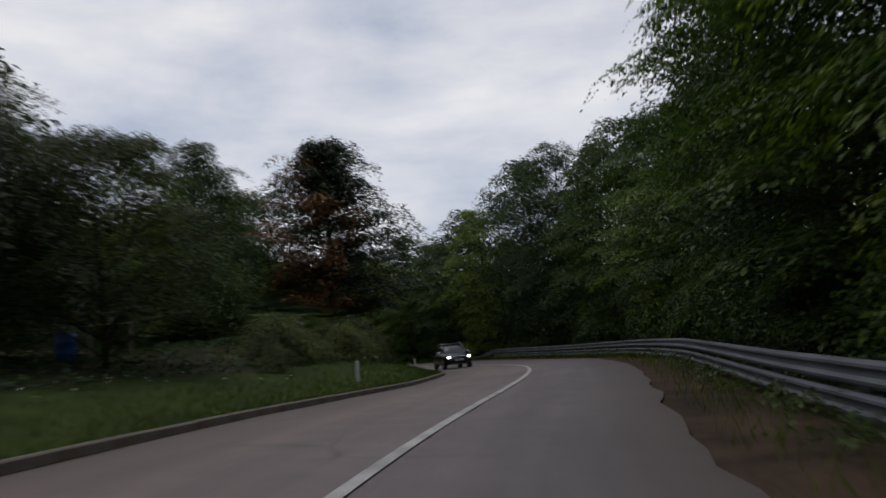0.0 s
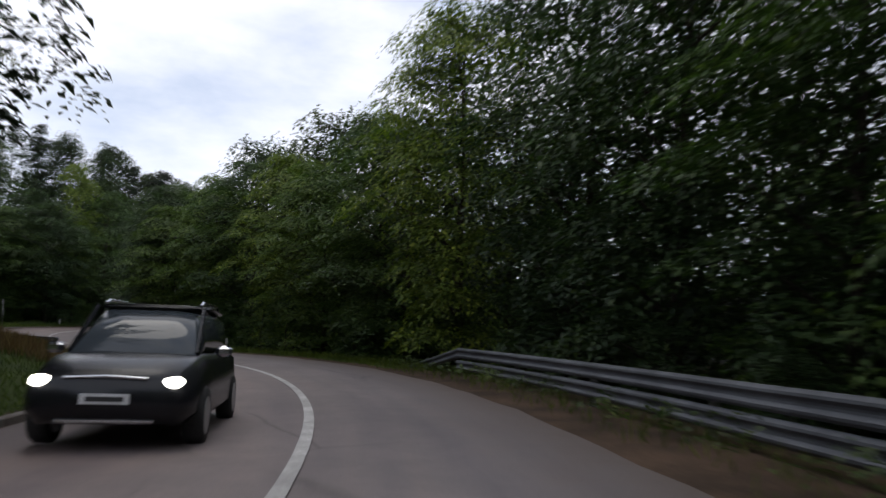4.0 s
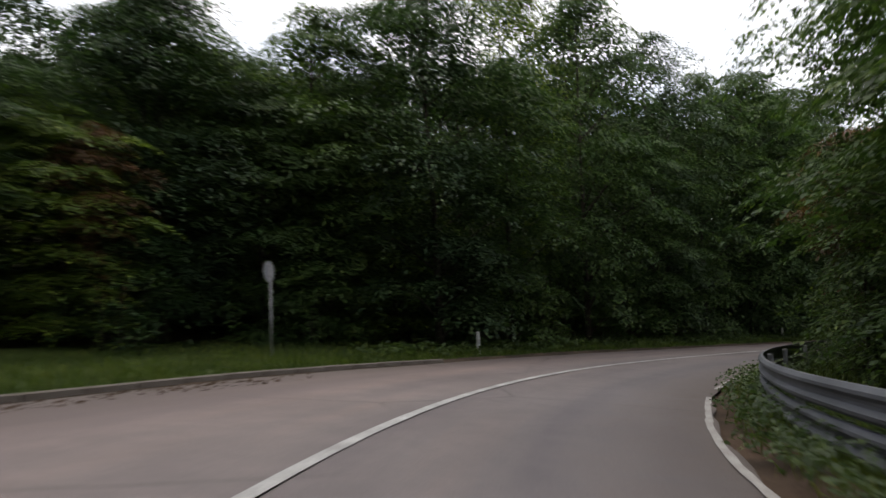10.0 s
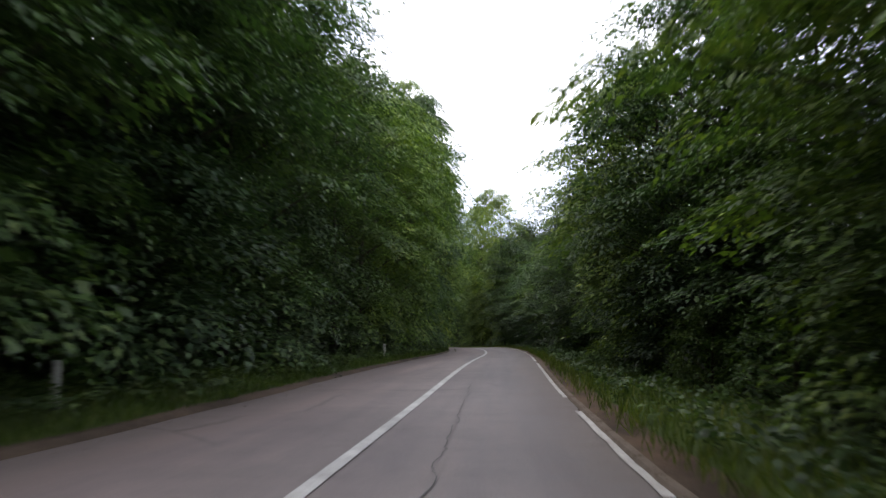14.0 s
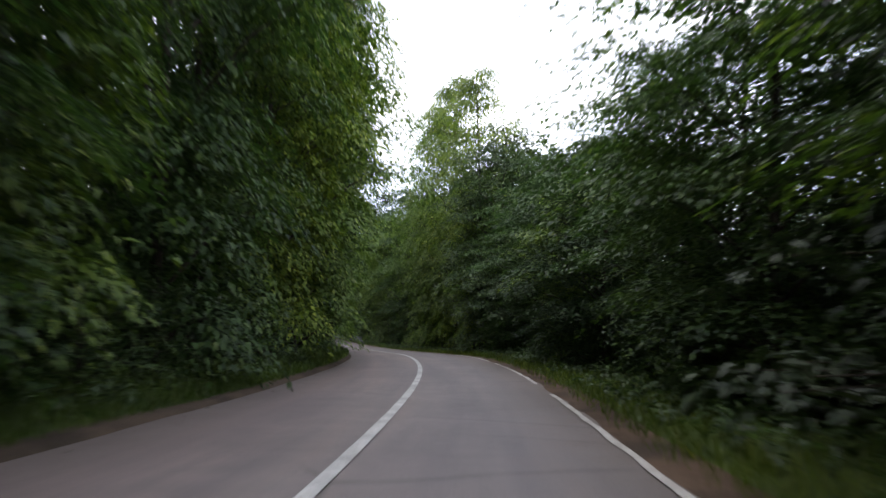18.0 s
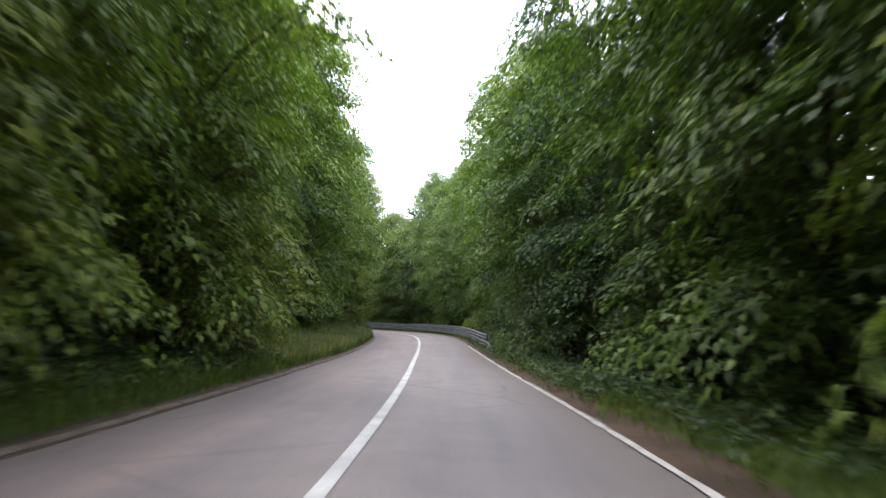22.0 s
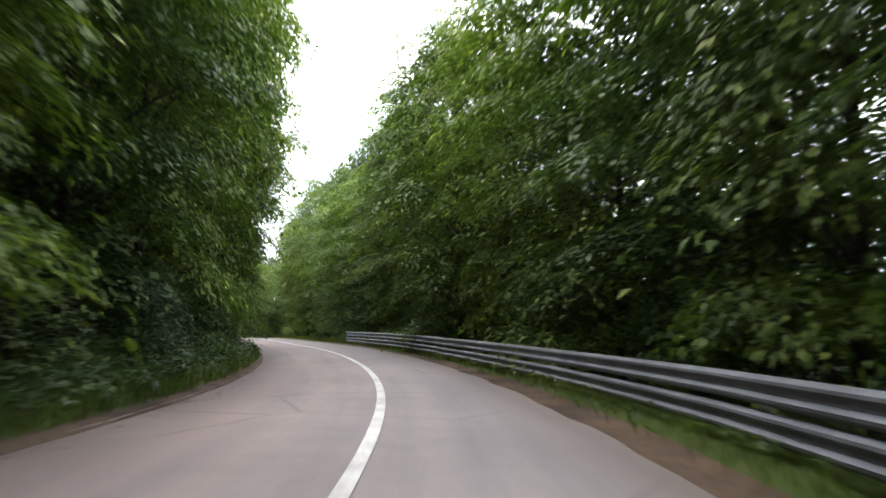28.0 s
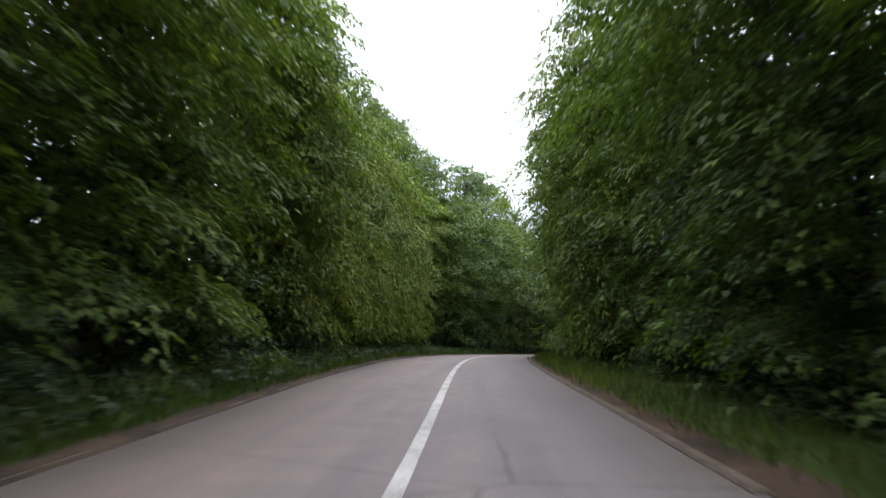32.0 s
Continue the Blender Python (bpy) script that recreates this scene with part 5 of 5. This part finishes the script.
pebbles("spilled_soil", "brown soil and small stones spilled at the end of the lay-by", 112.5, 121.5, -0.9, 0.35, 420, 0.012, 0.07, EARTH, 61)
pebbles("edge_grit", "pale grit and small stones on the road's edge", 304, 352, -0.5, 0.2, 380, 0.008, 0.035, CONCRETE, 62)
pebbles("loose_grit", "pale grit and small stones on the road's edge", 126, 230, -0.5, 0.15, 380, 0.008, 0.035, CONCRETE, 63)


# ---------------------------------------------------------------- bus shelter and signs
ROOFING = surface("roof_sheet", (0.2, 0.205, 0.21), (0.3, 0.3, 0.305), 2, 0.45, 0, 0.05, 20)


def bus_shelter():
    x0, y0 = -42.95, 86.05
    turn = 127
    z = ground(x0, y0)
    ob = thing("bus_shelter", "open bus shelter with a curved grey roof on thin steel posts", "bus shelter", pose(x0, y0, z, 0, 0, turn))
    lx, ly, h = 2.0, 0.78, 2.2
    for sx in (-1, 1):
        for sy in (-1, 1):
            part("post", Shape().tube([(sx * lx, sy * ly, -0.3), (sx * lx, sy * ly, h)], [0.04, 0.04], 8), POSTSTEEL, ob, smooth=True)
        arc = [(sx * lx, 0.9 * math.sin(a), h - 0.1 + 0.34 * math.cos(a)) for a in np.linspace(-1.35, 1.35, 9)]
        part("roof_bow", Shape().tube(arc, [0.022] * 9, 6), POSTSTEEL, ob)
        part("cross_bar", Shape().tube([(sx * lx, -ly, h - 0.02), (sx * lx, ly, h - 0.02)], [0.022] * 2, 6), POSTSTEEL, ob)
    for sy in (-1, 1):
        part("long_bar", Shape().tube([(-lx - 0.3, sy * ly, h), (lx + 0.3, sy * ly, h)], [0.025] * 2, 6), POSTSTEEL, ob)
    an = np.linspace(-1.38, 1.38, 15)
    outer = [(0.98 * math.sin(a), h - 0.08 + 0.36 * math.cos(a)) for a in an]
    inner = [(0.965 * math.sin(a), h - 0.08 + 0.345 * math.cos(a)) for a in an[::-1]]
    part("roof", Shape().sweep(outer + inner, [(Vector((q, 0, 0)), Vector((0, 1, 0)), Vector((0, 0, 1))) for q in np.linspace(-lx - 0.35, lx + 0.35, 6)]), ROOFING, ob, "curved grey roof sheet", smooth=False)
    for q in np.linspace(-lx * 0.6, lx * 0.6, 3):
        part("roof_rib", Shape().tube([(q, 0.94 * math.sin(a), h - 0.1 + 0.335 * math.cos(a)) for a in an[::2]], [0.014] * 8, 4), POSTSTEEL, ob)


bus_shelter()
slab = Shape().box((4.9, 2.3, 0.2), pose(-42.95, 86.05, ground(-42.95, 86.05) - 0.03, 0, 2.5, 127), 0.02)
tagged(part("shelter_slab", slab, DARKKERB), "earth-stained concrete slab under the bus shelter", "pavement", kind="structure")


def sign(x, y, top, turn, shape, size, label):
    z = ground(x, y)
    h = top - z
    ob = thing("traffic_sign", label, "traffic sign", pose(x, y, z, 0, 0, turn), "signs seen from behind")
    part("post", Shape().tube([(0, 0, -0.3), (0, 0, h - 0.05)], [0.03, 0.03], 8), POSTSTEEL, ob, smooth=True)
    if shape == "round":
        r = size[0] / 2
        disc = [(r * math.cos(a), r * math.sin(a)) for a in np.linspace(0, 2 * math.pi, 24, endpoint=False)]
        part("plate", Shape().sweep(disc, [(Vector((0, q, h - r)), Vector((1, 0, 0)), Vector((0, 0, 1))) for q in (-0.045, -0.04)]), SIGNBACK, ob, "round plate")
        ring = [(r * math.cos(a), -0.035, h - r + r * math.sin(a)) for a in np.linspace(0, 2 * math.pi, 25)]
        part("rim", Shape().tube(ring, [0.012] * 25, 5, False), POSTSTEEL, ob)
    else:
        w, t = size
        part("plate", Shape().box((w, 0.006, t), pose(0, -0.045, h - t / 2), 0.002), SIGNBACK, ob, "bare grey back of the plate")
        rim = Shape()
        for sx in (-1, 1):
            rim.box((0.02, 0.03, t), pose(sx * (w / 2 - 0.01), -0.03, h - t / 2), 0.003)
        for q in (0.01, t - 0.01):
            rim.box((w, 0.03, 0.02), pose(0, -0.03, h - q), 0.003)
        part("rim", rim, POSTSTEEL, ob)
    for q in (0.25, 0.75):
        part("clamp", Shape().box((0.12, 0.05, 0.035), pose(0, -0.015, h - size[-1] * q), 0.006), POSTSTEEL, ob)


sign(-49.0, 94.0, -5.15, 5, "plate", (0.46, 0.62), "rectangular traffic sign on a steel post, seen from behind")
sign(-49.3, 97.8, -5.3, 10, "plate", (0.52, 0.88), "tall rectangular traffic sign on a steel post, seen from behind")
sign(-51.4, 105.6, -5.85, -62, "round", (0.55,), "round traffic sign on a steel post, seen almost edge-on")

# the far aerial behind the trees
mx, my = -80.9, 104.2
mz = ground(mx, my)
mast = thing("aerial_mast", "thin grey aerial mast rising behind the trees", "mast", pose(mx, my, mz))
part("pole", Shape().tube([(0, 0, 0), (0, 0, 17.0 - mz)], [0.12, 0.05], 6), POSTSTEEL, mast)
part("whip", Shape().tube([(0, 0, 16.9 - mz), (0.05, 0, 19.5 - mz)], [0.03, 0.015], 5), POSTSTEEL, mast)

# ---------------------------------------------------------------- garden beside the start
BLUE = surface("blue_plastic", (0.02, 0.1, 0.38), (0.03, 0.14, 0.48), 3, 0.5, 0, 0.03, 20)
GREYWOOD = surface("grey_wood", (0.28, 0.23, 0.18), (0.45, 0.38, 0.31), 6, 0.9, 0, 0.4, 40)


def barrel(x, y):
    ob = thing("plastic_barrel", "blue plastic barrel standing in the garden", "barrel", pose(x, y, ground(x, y)))
    prof = ((0.0, 0.25), (0.04, 0.28), (0.28, 0.29), (0.3, 0.305), (0.34, 0.305), (0.36, 0.29), (0.58, 0.29), (0.6, 0.305), (0.64, 0.305), (0.66, 0.29), (0.86, 0.28), (0.9, 0.25))
    part("drum", Shape().tube([(0, 0, z) for z, r in prof], [r for z, r in prof], 20), BLUE, ob, smooth=True)
    part("lid", Shape().tube([(0, 0, 0.9), (0, 0, 0.93)], [0.26, 0.25], 20), BLACKPLASTIC, ob, "black lid")


def work_table(x, y, turn):
    ob = thing("garden_table", "rough grey wooden garden table with a board behind", "table", pose(x, y, ground(x, y), 0, 0, turn))
    for i in range(4):
        part("board", Shape().box((3.2, 0.17, 0.04), pose(0, -0.27 + 0.18 * i, 1.06), 0.006), GREYWOOD, ob)
    for sx in (-1, 1):
        for sy in (-1, 1):
            part("leg", Shape().box((0.08, 0.08, 1.05), pose(sx * 1.4, sy * 0.27, 0.52), 0.008), GREYWOOD, ob)
    part("back_rail", Shape().box((1.2, 0.04, 0.08), pose(0.3, 0.35, 1.5), 0.006), GREYWOOD, ob)
    for sx in (-0.25, 0.85):
        part("upright", Shape().box((0.06, 0.05, 0.6), pose(sx, 0.35, 1.28), 0.006), GREYWOOD, ob)


barrel(-11.9, 21.0)
work_table(-12.3, 22.6, 33)
lp = Vector((-11.5, 21.7))
pole = thing("leaning_pole", "leaning bare wooden pole beside the table", "pole", pose(lp.x, lp.y, ground(lp.x, lp.y)))
part("shaft", Shape().tube([(0, 0, -0.2), (-0.15, 0.1, 0.9), (-0.35, 0.1, 2.0)], [0.06, 0.05, 0.035], 7), GREYWOOD, pole)

fence = thing("bean_trellis", "bean trellis of thin pale poles tied with cross bars", "trellis", pose(-9.1, 35.6, ground(-9.1, 35.6), 0, 0, 115))
for i, (px, tilt) in enumerate(((-1.6, 2), (-1.1, -3), (-0.45, 1), (0.0, 16), (0.15, -2), (0.75, 3), (1.4, -2))):
    part("stake", Shape().tube([(px, 0, -0.2), (px + math.sin(radians(tilt)) * 1.5, 0.03 * i, 1.55 + 0.07 * (i % 3))], [0.022, 0.016], 5), GREYWOOD, fence)
for z in (0.9, 1.25):
    part("cross_bar", Shape().tube([(-1.7, 0.03, z), (0, 0.05, z + 0.06), (1.5, 0.1, z - 0.03)], [0.012] * 3, 4), GREYWOOD, fence)


# ---------------------------------------------------------------- the oncoming car
CARPAINT = plain("dark_car_paint", (0.012, 0.013, 0.016), 0.25, 0.3)
CARGLASS = plain("dark_glass", (0.05, 0.06, 0.07), 0.06, 0.0)
CHROME = plain("chrome", (0.6, 0.61, 0.63), 0.18, 1.0)
TYRE = surface("tyre_rubber", (0.015, 0.015, 0.015), (0.03, 0.03, 0.03), 6, 0.9, 0, 0.2, 40)
LAMP = plain("headlight", (1.0, 0.95, 0.85), 0.2, 0.0, 14.0)
PLATE = plain("plate_white", (0.6, 0.6, 0.6), 0.5)
RIM = plain("alloy", (0.35, 0.36, 0.37), 0.35, 0.9)


def car(m):
    ob = thing("car", "dark compact SUV with lit headlights in the oncoming lane", "car", m)

    def hull(rows):
        """rows: x along the car, half width, bottom, top, edge rounding."""
        st, f, n = [], [], 12
        for x, w, z0, z1, b in rows:
            st += [(x, y, z) for y, z in ((-w + b, z0), (w - b, z0), (w, z0 + b), (w, (z0 + z1) / 2), (w - 0.3 * b, z1 - b), (w - b * 1.4, z1), (w * 0.4, z1 + 0.02), (-w * 0.4, z1 + 0.02),
                                          (-w + b * 1.4, z1), (-w + 0.3 * b, z1 - b), (-w, (z0 + z1) / 2), (-w, z0 + b))]
        for i in range(len(rows) - 1):
            f += [(i * n + j, i * n + (j + 1) % n, (i + 1) * n + (j + 1) % n, (i + 1) * n + j) for j in range(n)]
        f += [tuple(range(n - 1, -1, -1)), tuple(range((len(rows) - 1) * n, len(rows) * n))]
        return Shape().add(st, f)

    part("body", hull([(-2.15, 0.7, 0.42, 0.8, 0.08), (-2.05, 0.84, 0.3, 0.98, 0.1), (-1.6, 0.9, 0.26, 1.02, 0.1), (-0.4, 0.92, 0.25, 1.0, 0.1), (0.9, 0.91, 0.25, 1.02, 0.1),
                       (1.5, 0.9, 0.26, 0.98, 0.12), (2.0, 0.84, 0.28, 0.86, 0.14), (2.16, 0.7, 0.36, 0.74, 0.12)]), CARPAINT, ob, smooth=True)
    part("cabin", hull([(-2.0, 0.66, 0.95, 1.1, 0.05), (-1.7, 0.7, 0.95, 1.56, 0.1), (-0.6, 0.71, 0.95, 1.6, 0.12), (0.25, 0.7, 0.95, 1.57, 0.12), (1.1, 0.74, 0.95, 1.03, 0.04)]), CARGLASS, ob, "dark glazed cabin", smooth=True)
    part("roof", hull([(-1.75, 0.64, 1.56, 1.6, 0.02), (-0.6, 0.66, 1.6, 1.65, 0.03), (0.3, 0.62, 1.57, 1.62, 0.03)]), CARPAINT, ob, smooth=True)
    for sy in (-1, 1):
        part("roof_rail", Shape().tube([(-1.5, sy * 0.6, 1.63), (-1.3, sy * 0.6, 1.68), (0.0, sy * 0.6, 1.69), (0.2, sy * 0.6, 1.64)], [0.02] * 4, 5), CHROME, ob)
        mir = part("mirror", Shape().box((0.12, 0.2, 0.14), pose(0.72, sy * 1.0, 1.06, 0, 0, sy * 8), 0.04), CHROME, ob, "pale mirror housing")
        part("headlight", Shape().box((0.16, 0.3, 0.1), pose(2.06, sy * 0.62, 0.74, 0, 12, sy * -18), 0.03), LAMP, ob, "lit headlight")
        part("fog_lamp", Shape().box((0.06, 0.16, 0.06), pose(2.1, sy * 0.62, 0.45, 0, 0, sy * -15), 0.02), CHROME, ob)
        part("pillar", Shape().tube([(1.05, sy * 0.73, 1.02), (0.28, sy * 0.66, 1.6)], [0.035, 0.03], 5), CARPAINT, ob)
        for x in (-1.35, 1.35):
            wh = thing("wheel", "", "", pose(x, sy * 0.82, 0.33, 90, 0, 0))
            wh.parent = ob
            prof = ((-0.11, 0.24), (-0.11, 0.31), (-0.08, 0.335), (0.08, 0.335), (0.11, 0.31), (0.11, 0.24))
            part("tyre", Shape().tube([(0, 0, z) for z, r in prof], [r for z, r in prof], 20), TYRE, wh, smooth=True)
            part("rim", Shape().tube([(0, 0, -0.115), (0, 0, 0.115)], [0.22, 0.22], 12), RIM, wh)
    part("grille", Shape().box((0.05, 0.8, 0.17), pose(2.13, 0, 0.69), 0.02), BLACKPLASTIC, ob, "black grille")
    part("grille_frame", Shape().tube([(2.165, -0.42, 0.78), (2.17, 0, 0.8), (2.165, 0.42, 0.78)], [0.015] * 3, 5), CHROME, ob)
    part("lower_intake", Shape().box((0.05, 1.1, 0.12), pose(2.12, 0, 0.42), 0.02), BLACKPLASTIC, ob)
    part("skid_plate", Shape().box((0.05, 1.0, 0.05), pose(2.13, 0, 0.33), 0.015), CHROME, ob, "pale skid plate")
    part("number_plate", Shape().box((0.02, 0.5, 0.11), pose(2.165, 0, 0.56), 0.004), PLATE, ob, "white plate with a plain dark bar")
    part("plate_bar", Shape().box((0.006, 0.38, 0.05), pose(2.178, 0, 0.56)), BLACKPLASTIC, ob)
    return ob


cp = place(CAR_S, CAR_OFF)
ca, cb = place(CAR_S + 1.5, CAR_OFF), place(CAR_S - 1.5, CAR_OFF)
car(Matrix.Translation(cp) @ (cb - ca).to_track_quat("X", "Z").to_matrix().to_4x4())
